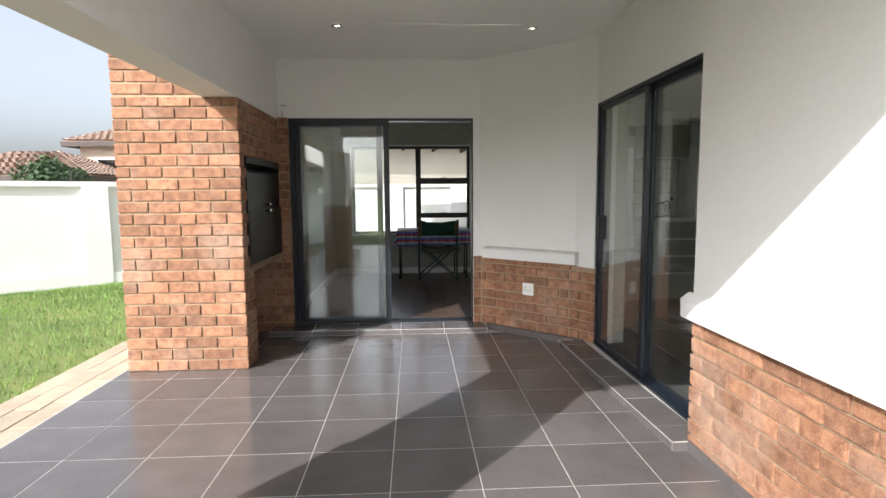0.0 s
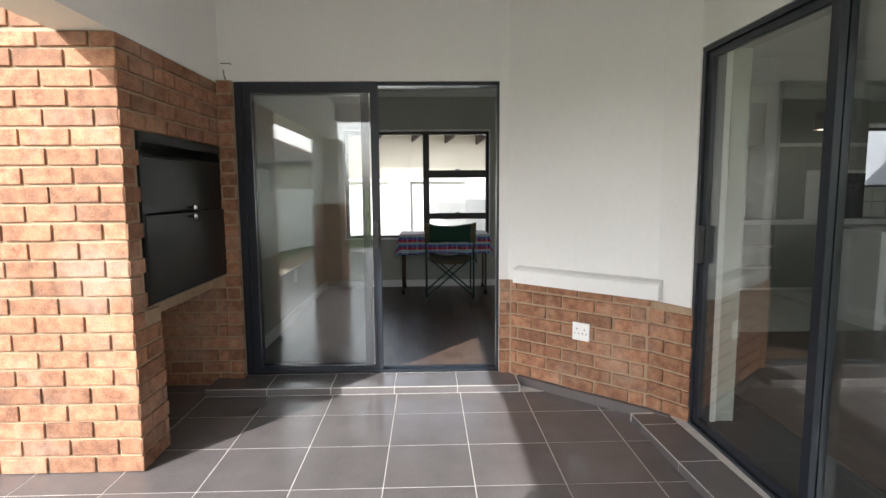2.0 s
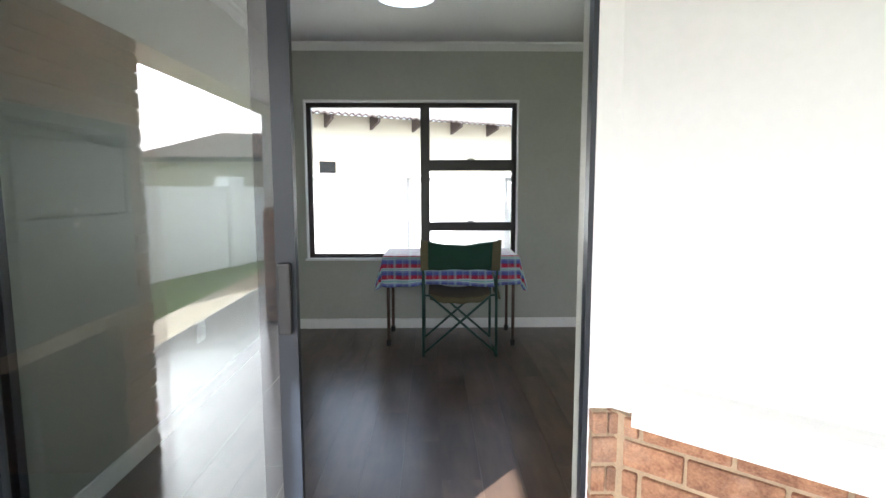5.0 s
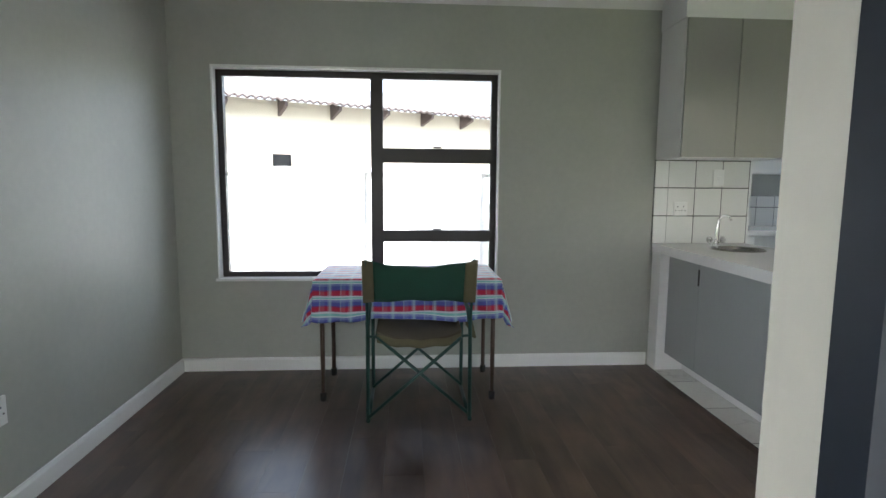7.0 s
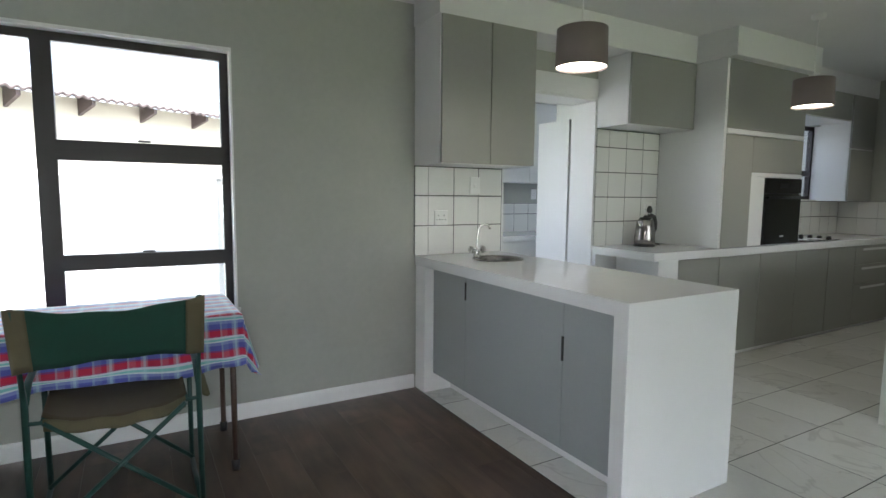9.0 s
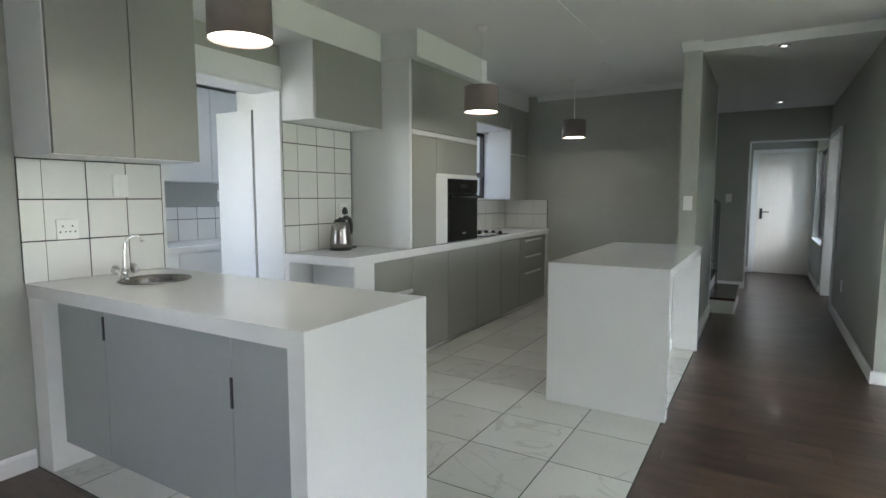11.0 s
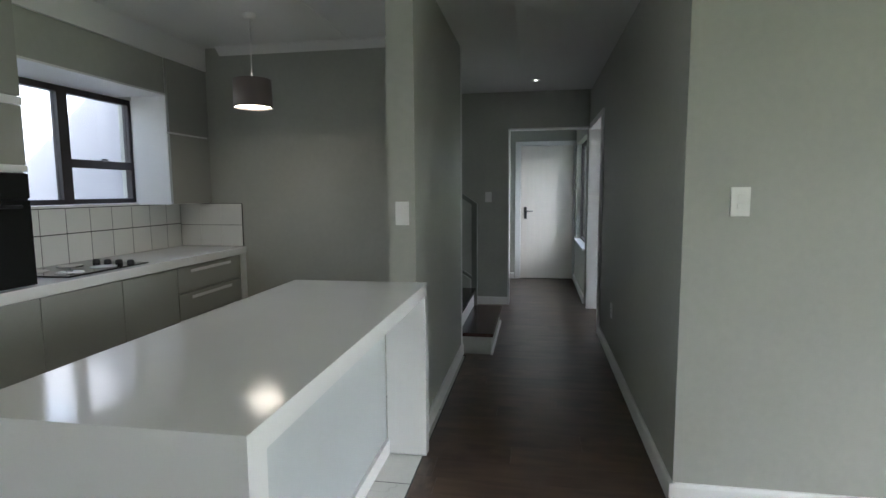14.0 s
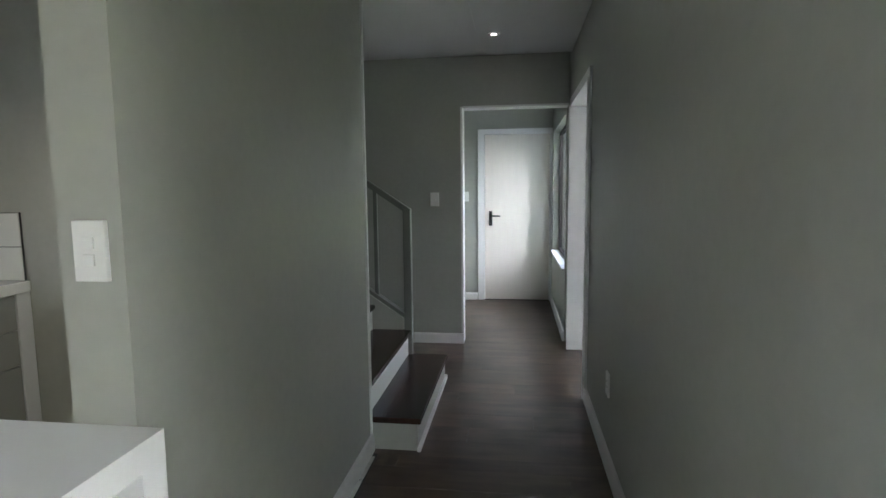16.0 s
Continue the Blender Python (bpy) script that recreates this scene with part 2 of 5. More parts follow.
M_chrome = mat("chrome", (0.75, 0.75, 0.75), 0.1, metal=1.0, vary=0.04, scale=6, fine=90, bump=0.0)
M_plastic = mat("white_plastic", (0.82, 0.82, 0.80), 0.3, vary=0.02, scale=8, fine=90, bump=0.0)
M_blackplastic = mat("black_plastic", (0.02, 0.02, 0.02), 0.4, vary=0.1, scale=8, fine=90, bump=0.02)
M_green = mat("green_canvas", (0.016, 0.062, 0.042), 0.9, vary=0.18, scale=14, fine=320, bump=0.25)
M_olive = mat("olive_canvas", (0.125, 0.11, 0.062), 0.9, vary=0.15, scale=14, fine=320, bump=0.25)
M_greentube = mat("green_painted_tube", (0.018, 0.062, 0.050), 0.35, vary=0.15, scale=10, fine=90, bump=0.03)
M_brown = mat("brown_steel_leg", (0.075, 0.045, 0.032), 0.4, vary=0.2, scale=12, fine=90, bump=0.03)
M_shade = mat("taupe_lampshade", (0.20, 0.165, 0.15), 0.5, vary=0.08, scale=12, fine=260, bump=0.1)
M_darkwood = mat("dark_stair_wood", (0.045, 0.022, 0.016), 0.22, vary=0.3, scale=3, fine=40, bump=0.03, stretch=(1, 9, 9))
M_rail = mat("sage_painted_rail", (0.18, 0.195, 0.175), 0.45, vary=0.06, scale=4, fine=60, bump=0.02)
M_door = mat("white_door_paint", (0.80, 0.755, 0.70), 0.6, vary=0.03, scale=3, fine=60, bump=0.03, stretch=(8, 8, 1))
M_paver = mat("sandy_paver", (0.41, 0.34, 0.25), 0.9, vary=0.2, scale=9, fine=110, bump=0.4, per=True, per_amount=0.12)
M_soil = mat("lawn_ground", (0.09, 0.17, 0.035), 0.95, vary=0.4, scale=1.2, fine=30, bump=0.4, tint=(0.16, 0.17, 0.05))
M_blade = mat("grass_blade", (0.085, 0.205, 0.028), 0.7, vary=0.35, scale=0.9, fine=12, bump=0.0, tint=(0.18, 0.28, 0.06))
M_leaf = mat("shrub_leaf", (0.05, 0.09, 0.035), 0.6, vary=0.4, scale=5, fine=30, bump=0.0)
M_roof = mat("terracotta_roof_tile", (0.42, 0.30, 0.235), 0.85, vary=0.25, scale=2, fine=20, bump=0.2)
M_tan = mat("tan_plaster", (0.50, 0.42, 0.34), 0.9, vary=0.08, scale=1, fine=30, bump=0.1)
M_cream = mat("cream_plaster", (0.56, 0.51, 0.41), 0.9, vary=0.05, scale=1, fine=30, bump=0.1)
M_sheet = mat("grey_roof_sheet", (0.14, 0.135, 0.13), 0.5, vary=0.12, scale=3, fine=30, bump=0.05)
M_rafter = mat("brown_rafter", (0.07, 0.05, 0.045), 0.7, vary=0.2, scale=6, fine=50, bump=0.1)
M_wood = wood_floor_mat()
M_marble = marble_mat()
M_cloth = cloth_mat()
M_glow = lamp_mat("lamp_glow", (1.0, 0.86, 0.66), 2.3)
M_dome = lamp_mat("cool_opal", (0.8, 0.9, 1.0), 0.3)
M_spot = lamp_mat("downlight_glow", (1.0, 0.90, 0.74), 5.0)


# ---- building helpers ----
ORIGIN = {}


def box(bm, x0, x1, y0, y1, z0, z1, bevel=0.0):
    vs = [bm.verts.new((x, y, z)) for x in (x0, x1) for y in (y0, y1) for z in (z0, z1)]
    fs = [bm.faces.new([vs[i] for i in q]) for q in ((0, 1, 3, 2), (4, 6, 7, 5), (0, 4, 5, 1), (2, 3, 7, 6), (0, 2, 6, 4), (1, 5, 7, 3))]
    if bevel:
        es = list({e for f in fs for e in f.edges})
        bmesh.ops.bevel(bm, geom=es, offset=bevel, segments=2, affect="EDGES", profile=0.6)
    return bm


def boxes(*rows, bevel=0.0):
    bm = bmesh.new()
    for r in rows:
        box(bm, *r, bevel=bevel)
    return bm


def prism(points, z0, z1, bm=None):
    bm = bm or bmesh.new()
    low = [bm.verts.new((x, y, z0)) for x, y in points]
    top = [bm.verts.new((x, y, z1)) for x, y in points]
    k = len(points)
    bm.faces.new(low[::-1])
    bm.faces.new(top)
    for i in range(k):
        bm.faces.new((low[i], low[(i + 1) % k], top[(i + 1) % k], top[i]))
    bmesh.ops.recalc_face_normals(bm, faces=bm.faces)
    return bm


def tube(bm, path, radius, sides=10, caps=True):
    """A round bar along points."""
    pts = [Vector(p) for p in path]
    rings = []
    for i, p in enumerate(pts):
        d = (pts[min(i + 1, len(pts) - 1)] - pts[max(i - 1, 0)]).normalized()
        side = d.cross(Vector((0, 0, 1)) if abs(d.z) < 0.95 else Vector((1, 0, 0))).normalized()
        up = side.cross(d)
        rad = radius[i] if isinstance(radius, (list, tuple)) else radius
        rings.append([bm.verts.new(p + rad * (math.cos(a) * side + math.sin(a) * up)) for a in [2 * math.pi * k / sides for k in range(sides)]])
    for a, b in zip(rings, rings[1:]):
        for k in range(sides):
            f = bm.faces.new((a[k], a[(k + 1) % sides], b[(k + 1) % sides], b[k]))
            f.smooth = True
    if caps:
        bm.faces.new(rings[0][::-1])
        bm.faces.new(rings[-1])
    return bm


def lathe(bm, centre, profile, sides=28):
    """Rings of (radius, height) about an upright axis."""
    c = Vector(centre)
    rings = []
    for r, h in profile:
        rings.append([bm.verts.new(c + Vector((max(r, 0.0004) * math.cos(2 * math.pi * k / sides), max(r, 0.0004) * math.sin(2 * math.pi * k / sides), h))) for k in range(sides)])
    for a, b in zip(rings, rings[1:]):
        for k in range(sides):
            f = bm.faces.new((a[k], a[(k + 1) % sides], b[(k + 1) % sides], b[k]))
            f.smooth = True
    bmesh.ops.recalc_face_normals(bm, faces=bm.faces)
    return bm


def mesh_of(name, bm, material):
    me = bpy.data.meshes.new(name)
    bm.to_mesh(me)
    bm.free()
    me.materials.append(material)
    return me


def thing(name, at, label, category, group=""):
    e = tagged(new(name), label, category, group)
    e.location = at
    ORIGIN[e.name] = Vector(at)
    return e


def part(name, bm, material, parent, label=""):
    """Links a bmesh, given in the world's metres, as one mesh under a thing or a part."""
    o = ORIGIN.get(parent.name, Vector())
    bmesh.ops.translate(bm, verts=bm.verts, vec=-o)
    ob = new(name, mesh_of(name, bm, material))
    ob.parent = parent
    ORIGIN[ob.name] = o
    if label:
        ob["label"] = label
    return ob


def solid(name, bm, material, label, category, group="", kind=""):
    """A thing of one mesh, in the world's metres."""
    return tagged(new(name, mesh_of(name, bm, material)), label, category, group, kind)


def structure(name, bm, material, label):
    return solid(name, bm, material, label, name.rstrip("_0123456789").split("_")[0], kind="structure")


def piece(name, me, parent, m):
    ob = new(name, me)
    ob.parent = parent
    ob.matrix_basis = m
    return ob

# ---- large structure: ground and patio ----
FL = 0.05      # indoor floor
CL = 2.63      # ceilings
structure("ground", boxes((-300, 300, -300, 300, -0.5, -0.07)), M_soil, "green lawn ground reaching the horizon")
patio = structure("floor_patio", boxes((-1.6, 2.3, -3.2, 5.72, -0.3, -0.0012)), M_grout, "dark grey glazed patio tiles with pale grout")
step_1 = structure("step_1", boxes((-0.735, 1.36, 5.44, 5.72, -0.05, 0.0488)), M_grout, "low tiled threshold step before the sliding door")
step_2 = structure("step_2", prism([(1.992, 2.95), (2.3, 2.95), (2.3, 4.95), (1.926, 4.95)], -0.05, 0.0488), M_grout, "low tiled step along the glass door")
# Unseen slabs that shut out the sky; the last box is an added sun-blocking parapet.
structure("roof", boxes((-1.2, 6.5, 0.75, 9.6, 2.95, 3.1), (6.5, 13.0, 5.3, 9.6, 2.95, 3.1), (8.8, 10.5, 2.9, 5.3, 2.95, 3.1), (10.3, 10.5, 2.9, 5.3, 3.1, 3.75)), M_sheet, "unseen flat roof slab over the house with a parapet added to block sun")

structure("ceiling_patio", boxes((-0.645, 2.2, 0.9, 5.74, 2.65, 2.94)), M_ceiling, "white plastered patio ceiling")
structure("trim_patio_ceiling", boxes((0.22, 1.49, 4.61, 4.66, 2.642, 2.651)), M_ceiling, "white ceiling cover strip")
structure("beam_side", boxes((-0.90, -0.645, 0.9, 5.72, 2.075, 2.94)), M_plaster, "white plastered concrete beam beside the patio")
structure("beam_front", boxes((-0.645, 2.09, 0.9, 1.15, 2.40, 2.652)), M_plaster, "white plastered beam at the patio's front edge")
structure("wall_door_lintel", boxes((-0.645, 1.285, 5.72, 5.85, 2.09, 2.94)), M_plaster, "white plastered wall above the sliding door")
structure("wall_diagonal", prism([(1.25, 5.72), (1.315, 5.715), (2.085, 5.01), (2.19, 4.82), (2.36, 4.82), (2.36, 5.02), (1.50, 5.82), (1.27, 5.82), (1.27, 5.7245), (1.25, 5.7245)], 0.0, 2.94), M_plaster,
          "white plastered wall running diagonally between the two glass doors")
structure("wall_right_lintel", boxes((2.19, 2.36, 2.98, 4.82, 2.085, 2.94)), M_plaster, "white plastered wall above the wide glass door")
structure("wall_right_near", boxes((2.09, 2.36, -3.2, 2.98, 0.70, 2.94)), M_plaster, "sunlit white plastered wall above a brick plinth")
structure("wall_back_left", boxes((-0.85, -0.647, 5.72, 5.97, 0, 2.94)), M_plaster, "white plastered wall behind the brick pillar")


# Plaster nosing over the brick plinth, with a sloping top.
def nosing(profile, a, b):
    """A band with the profile (out, z) from a to b, out to the left of the way."""
    bm = bmesh.new()
    d = Vector((b[0] - a[0], b[1] - a[1], 0)).normalized()
    out = Vector((-d.y, d.x, 0))
    ra = [bm.verts.new(Vector((a[0], a[1], z)) + out * o) for o, z in profile]
    rb = [bm.verts.new(Vector((b[0], b[1], z)) + out * o) for o, z in profile]
    for i in range(len(profile)):
        j = (i + 1) % len(profile)
        bm.faces.new((ra[i], ra[j], rb[j], rb[i]))
    bm.faces.new(ra[::-1])
    bm.faces.new(rb)
    bmesh.ops.recalc_face_normals(bm, faces=bm.faces)
    return bm


structure("trim_plinth_near", nosing([(0, 0.698), (0.042, 0.70), (0.046, 0.795), (0.0, 0.83)], (2.092, -3.2), (2.092, 3.03)), M_plaster, "white plaster ledge over the brick plinth")
structure("trim_plinth_diagonal", nosing([(-0.03, 0.719), (0.05, 0.719), (0.05, 0.806), (0.035, 0.820), (-0.03, 0.83)], (2.088, 4.964), (1.362, 5.630)), M_plaster, "white plaster ledge over the brick plinth")


# ---- brickwork ----
BL, BH, BD, BJ = 0.217, 0.0745, 0.05, 0.0125


def brick_mesh(name, length):
    bm = bmesh.new()
    box(bm, 0, length, -BD, 0, 0, BH, bevel=0.006)
    for v in bm.verts:
        v.co += noise.noise_vector(v.co * 23) * 0.0018
    return mesh_of(name, bm, M_brick)


BRICK_FULL = [brick_mesh("brick_full", BL), brick_mesh("brick_worn", BL)]
BRICK_PART = {}


def brick_face(parent, origin, way, length, z0, z1, shift=0.0, tooth=0.0):
    """Stretcher courses on a face: way points along it, and the outside lies to its right."""
    ang = math.atan2(way[1], way[0])
    pitch, rise = BL + BJ, BH + BJ
    course, z = 0, z0
    while z + BH * 0.6 < z1:
        span = length + (tooth if course % 2 else 0.0)
        u = -((shift + (pitch / 2 if course % 2 else 0)) % pitch)
        while u < span - 0.015:
            a, b = max(u, 0.0), min(u + BL, span)
            if b - a > 0.03:
                h = min(BH, z1 - z)
                key = round((b - a) * 50)
                if b - a > BL - 0.004:
                    me = BRICK_FULL[(course * 7 + int(u * 31)) % 2]
                else:
                    if key not in BRICK_PART:
                        BRICK_PART[key] = brick_mesh("brick_cut", key / 50)
                    me = BRICK_PART[key]
                rnd = random.Random(int(a * 1000) * 31 + course * 977 + int(origin[0] * 100))
                m = (Matrix.Translation((origin[0] + way[0] * a, origin[1] + way[1] * a, z)) @ Matrix.Rotation(ang, 4, "Z")
                     @ Matrix.Translation((0, BD - 0.011 + rnd.uniform(-0.003, 0.002), rnd.uniform(-0.0015, 0.0015))) @ Matrix.Rotation(rnd.uniform(-0.006, 0.006), 4, "Y"))
                ob = piece("brick", me, parent, m)
                if h < BH:
                    ob.scale.z = h / BH
            u += pitch
        z += rise
        course += 1


# The bricks' outer faces lie on y = -BD of the brick, so every core stands back by their depth.
def brick_core(name, rows, label, category="wall"):
    return structure(name, boxes(*rows), M_mortar, label)


pillar = brick_core("wall_brick_pillar", [(-1.543, -0.652, 4.487, 4.62, 0, 2.085), (-1.543, -1.40, 4.6, 5.72, 0, 2.6), (-0.80, -0.652, 5.69, 5.74, 0.765, 2.075),
                    (-1.40, -0.652, 4.62, 4.755, 0, 0.765), (-1.40, -0.652, 5.672, 5.74, 0, 0.765), (-1.40, -0.72, 4.755, 5.672, 0.70, 0.765), (-0.80, -0.652, 4.62, 5.70, 1.655, 2.085), (-1.40, -0.80, 5.69, 5.72, 0, 2.6), (-1.543, -0.901, 4.487, 5.7, 2.085, 2.6)],
                    "red-brown face brick pillar with pale mortar joints")
jamb = brick_core("wall_brick_jamb", [(-0.646, -0.552, 5.662, 5.93, 0.0, 2.088)], "narrow red-brown brick pier beside the sliding door")
diag = brick_core("wall_brick_diagonal", [(1.253, 1.345, 5.69, 5.715, 0.0, 0.72)], "red-brown brick plinth under the diagonal wall")
near = brick_core("wall_brick_plinth", [(2.097, 2.36, -3.2, 2.973, 0.0, 0.705)], "weathered red-brown brick plinth of the near wall")
column = brick_core("wall_brick_column", [(-0.894, -0.506, 1.026, 1.764, 0.0, 1.16)], "red-brown brick plinth of the patio's corner column")

structure("wall_column", boxes((-0.885, -0.515, 1.035, 1.755, 1.16, 2.074)), M_plaster, "white plastered upper part of the corner column")

# ---- indoor structure ----
structure("ceiling_inside", boxes((-0.85, 13.2, 5.85, 9.45, CL, 2.94), (2.36, 6.46, 0.75, 5.85, CL, 2.94), (6.46, 12.6, 5.35, 5.85, CL, 2.94), (8.9, 10.42, 3.0, 5.35, CL, 2.94), (3.0, 5.6, 9.45, 11.1, 2.4, 2.6)), M_ceiling, "white painted ceiling")
structure("floor_wood", boxes((-0.7, 2.707, 5.72, 9.25, -0.1, 0.044), (2.3, 2.707, 0.9, 5.75, -0.1, 0.044), (2.707, 13.0, 0.9, 6.66, -0.1, 0.044), (8.25, 13.0, 6.66, 9.4, -0.1, 0.044)), M_darkgrout, "dark brown wood-look plank floor")
tiled = structure("floor_tiled", boxes((2.707, 8.3, 6.66, 12.0, -0.1, 0.0490)), M_darkgrout, "glossy off-white marbled kitchen floor tiles")

structure("wall_dining_left", boxes((-0.85, -0.625, 5.85, 9.45, 0, CL)), M_sage, "sage green painted dining wall")
structure("wall_window", boxes((-0.625, -0.353, 9.2, 9.45, 0, CL), (-0.353, 1.585, 9.2, 9.45, 0, 0.70), (-0.353, 1.585, 9.2, 9.45, 2.13, CL), (1.585, 3.42, 9.2, 9.45, 0, CL)),
          M_sage, "sage green painted wall round the dining window")
structure("trim_window_reveal", boxes((-0.355, -0.345, 9.196, 9.40, 0.69, 2.14), (1.577, 1.587, 9.196, 9.40, 0.69, 2.14), (-0.345, 1.577, 9.196, 9.40, 2.122, 2.14), (-0.368, 1.6, 9.185, 9.40, 0.688, 0.706)),
          M_white, "white painted window reveal and sill")
structure("wall_kitchen_back", boxes((3.42, 4.31, 9.2, 9.45, 2.12, CL), (4.31, 6.3, 9.2, 9.45, 0, CL), (6.3, 7.86, 9.2, 9.45, 0, 1.33), (6.3, 7.86, 9.2, 9.45, 2.16, CL), (7.86, 8.22, 9.2, 9.45, 0, CL)),
          M_sage, "sage painted kitchen back wall")
structure("trim_opening_scullery", boxes((3.405, 3.424, 9.19, 9.46, FL, 2.12), (4.306, 4.325, 9.19, 9.46, FL, 2.12), (3.405, 4.325, 9.19, 9.46, 2.105, 2.125)), M_white, "white lining of the scullery opening")
structure("trim_opening_head", boxes((3.418, 4.322, 9.178, 9.1995, 2.126, 2.27)), M_white, "white painted board above the scullery opening")
structure("wall_kitchen_right", boxes((8.22, 8.27, 6.85, 9.45, 0, CL)), M_sage, "sage green painted kitchen end wall")
structure("wall_stair_side", boxes((8.27, 8.285, 6.85, 9.45, 0, CL)), M_sage, "sage painted wall beside the stairs")
structure("wall_corridor_left", boxes((6.57, 8.27, 6.70, 6.84, 0, CL)), M_sage, "sage green painted wall between kitchen and corridor")
structure("trim_corner_bead", boxes((8.266, 8.29, 6.692, 6.862, FL, CL)), M_white, "white painted wall end")
structure("wall_corridor_right", boxes((6.27, 9.12, 5.36, 5.49, 0, CL), (9.12, 10.25, 5.36, 5.49, 2.10, CL), (10.25, 10.5, 5.36, 5.49, 0, CL)), M_sage, "sage green painted corridor wall")
structure("wall_living_right", boxes((6.27, 6.46, 0.9, 5.36, 0, CL)), M_sage, "sage green painted living room wall")
# Out of view; the wide gap is added to let sky light into the room.
structure("wall_living_back", boxes((2.36, 2.5, 0.75, 0.9, 0, CL), (6.2, 6.27, 0.75, 0.9, 0, CL), (2.5, 6.2, 0.75, 0.9, 2.45, CL), (2.5, 6.2, 0.75, 0.9, 0, 0.05)), M_sage, "unseen sage living room back wall with an opening added for light")
structure("wall_living_left", boxes((2.36, 2.46, 0.9, 2.98, 0, CL), (2.36, 2.46, 2.98, 4.82, 2.085, CL)), M_sage, "sage painted wall beside the wide glass door")
structure("wall_dining_front", prism([(1.325, 5.8205), (1.50, 5.8205), (2.361, 5.025), (2.361, 4.82), (2.46, 4.82), (2.46, 5.09), (1.54, 5.831), (1.325, 5.831)], FL, CL), M_sage, "sage painted inner face of the diagonal wall")
structure("wall_dining_lintel", boxes((-0.625, 1.325, 5.85, 5.90, 2.12, CL), (-0.625, -0.552, 5.93, 5.95, 0, 2.09)), M_sage, "sage painted wall above the sliding door")
# The sage colour stands in for shade on this reveal.
structure("trim_door_reveal", boxes((1.238, 1.3245, 5.7655, 5.833, FL, 2.089), (-0.55, 1.297, 5.851, 5.903, 2.105, 2.12)), M_sage, "door reveal with its shade put into a darker sage colour")
structure("wall_far", boxes((10.35, 10.5, 6.42, 9.45, 0, CL), (10.35, 10.5, 5.51, 6.42, 2.13, CL)), M_sage, "sage green painted wall at the corridor's end")
structure("trim_far_opening", boxes((10.345, 10.505, 6.405, 6.424, FL, 2.13), (10.345, 10.505, 5.51, 6.405, 2.118, 2.134)), M_white, "white lining of the corridor opening")
structure("wall_passage_right", boxes((10.5, 10.58, 5.36, 5.51, 0, CL), (10.58, 12.15, 5.36, 5.51, 0, 0.70), (10.58, 12.15, 5.36, 5.51, 2.08, CL), (12.15, 12.5, 5.36, 5.51, 0, CL)), M_sage, "pale wall with a window in the end passage")
structure("wall_passage_end", boxes((12.32, 12.4, 5.51, 5.53, 0, CL), (12.32, 12.4, 6.34, 9.45, 0, CL), (12.32, 12.4, 5.53, 6.34, 2.11, CL)), M_sage, "sage painted wall round the end door")
# Hidden backing, added to keep daylight from leaking past the door leaf.
structure("wall_passage_behind_door", boxes((12.41, 12.5, 5.49, 6.5, 0, CL)), M_white, "unseen wall added to stop light leaking round the end door")
structure("wall_passage_left", boxes((10.5, 12.32, 7.3, 7.45, 0, CL)), M_sage, "sage painted wall of the end passage")
structure("wall_stair_back", boxes((8.285, 10.35, 9.3, 9.45, 0, CL)), M_sage, "sage painted wall behind the stairs")
# The opening in the hidden south wall is added to light this room.
structure("wall_side_room", boxes((8.9, 9.0, 3.0, 5.35, 0, CL), (10.3, 10.42, 3.0, 5.36, 0, CL), (9.0, 9.2, 3.0, 3.1, 0, CL), (10.1, 10.3, 3.0, 3.1, 0, CL), (9.2, 9.8, 3.0, 3.1, 0, 1.0), (9.8, 10.1, 3.0, 3.1, 0, CL), (9.2, 9.8, 3.0, 3.1, 2.1, CL)),
          M_white, "pale walls of the side room with an unseen opening added for light")
# Gaps in both side walls are out of view, added to brighten the scullery.
structure("wall_scullery", boxes((3.05, 3.2, 9.45, 9.55, 0, 2.5), (3.05, 3.2, 10.28, 11.0, 0, 2.5), (3.05, 3.2, 9.55, 10.28, 0, 0.95), (3.05, 3.2, 9.55, 10.28, 2.2, 2.5), (3.05, 5.5, 10.9, 11.0, 0, 2.5), (5.4, 5.5, 9.45, 9.75, 0, 2.5), (5.4, 5.5, 10.75, 10.9, 0, 2.5), (5.4, 5.5, 9.75, 10.75, 0, 0.96), (5.4, 5.5, 9.75, 10.75, 2.4, 2.5), (4.9, 5.4, 9.451, 9.5, 0, 2.5), (4.42, 4.5, 9.451, 9.78, 0, 2.5)),
          M_white, "white painted scullery walls with two unseen openings added for light")

structure("ceiling_corridor", boxes((6.60, 10.35, 5.49, 6.70, 2.55, CL), (8.285, 10.35, 6.70, 7.3, 2.55, CL), (9.46, 10.35, 7.3, 9.3, 2.55, CL)), M_ceiling, "white lowered corridor ceiling")

# Ceiling cornices, bulkheads and cover strips.
def cornice(name, a, b):
    return structure(name, nosing([(0, CL), (0.06, CL), (0.055, CL - 0.018), (0.018, CL - 0.052), (0, CL - 0.068)], a, b), M_ceiling, "white coved ceiling cornice")


cornice("trim_cornice_1", (2.70, 9.2), (-0.625, 9.2))
cornice("trim_cornice_2", (-0.625, 9.2), (-0.625, 6.03))
cornice("trim_cornice_3", (8.22, 6.85), (8.22, 8.75))
cornice("trim_cornice_4", (6.57, 6.695), (6.57, 6.855))
for row in ((2.70, 5.06, 8.86, 9.2, 2.42, CL), (5.06, 6.26, 8.52, 9.2, 2.42, CL), (6.26, 8.22, 8.88, 9.2, 2.44, CL)):
    structure("bulkhead", boxes(row), M_white, "white boxed bulkhead above the kitchen cupboards")
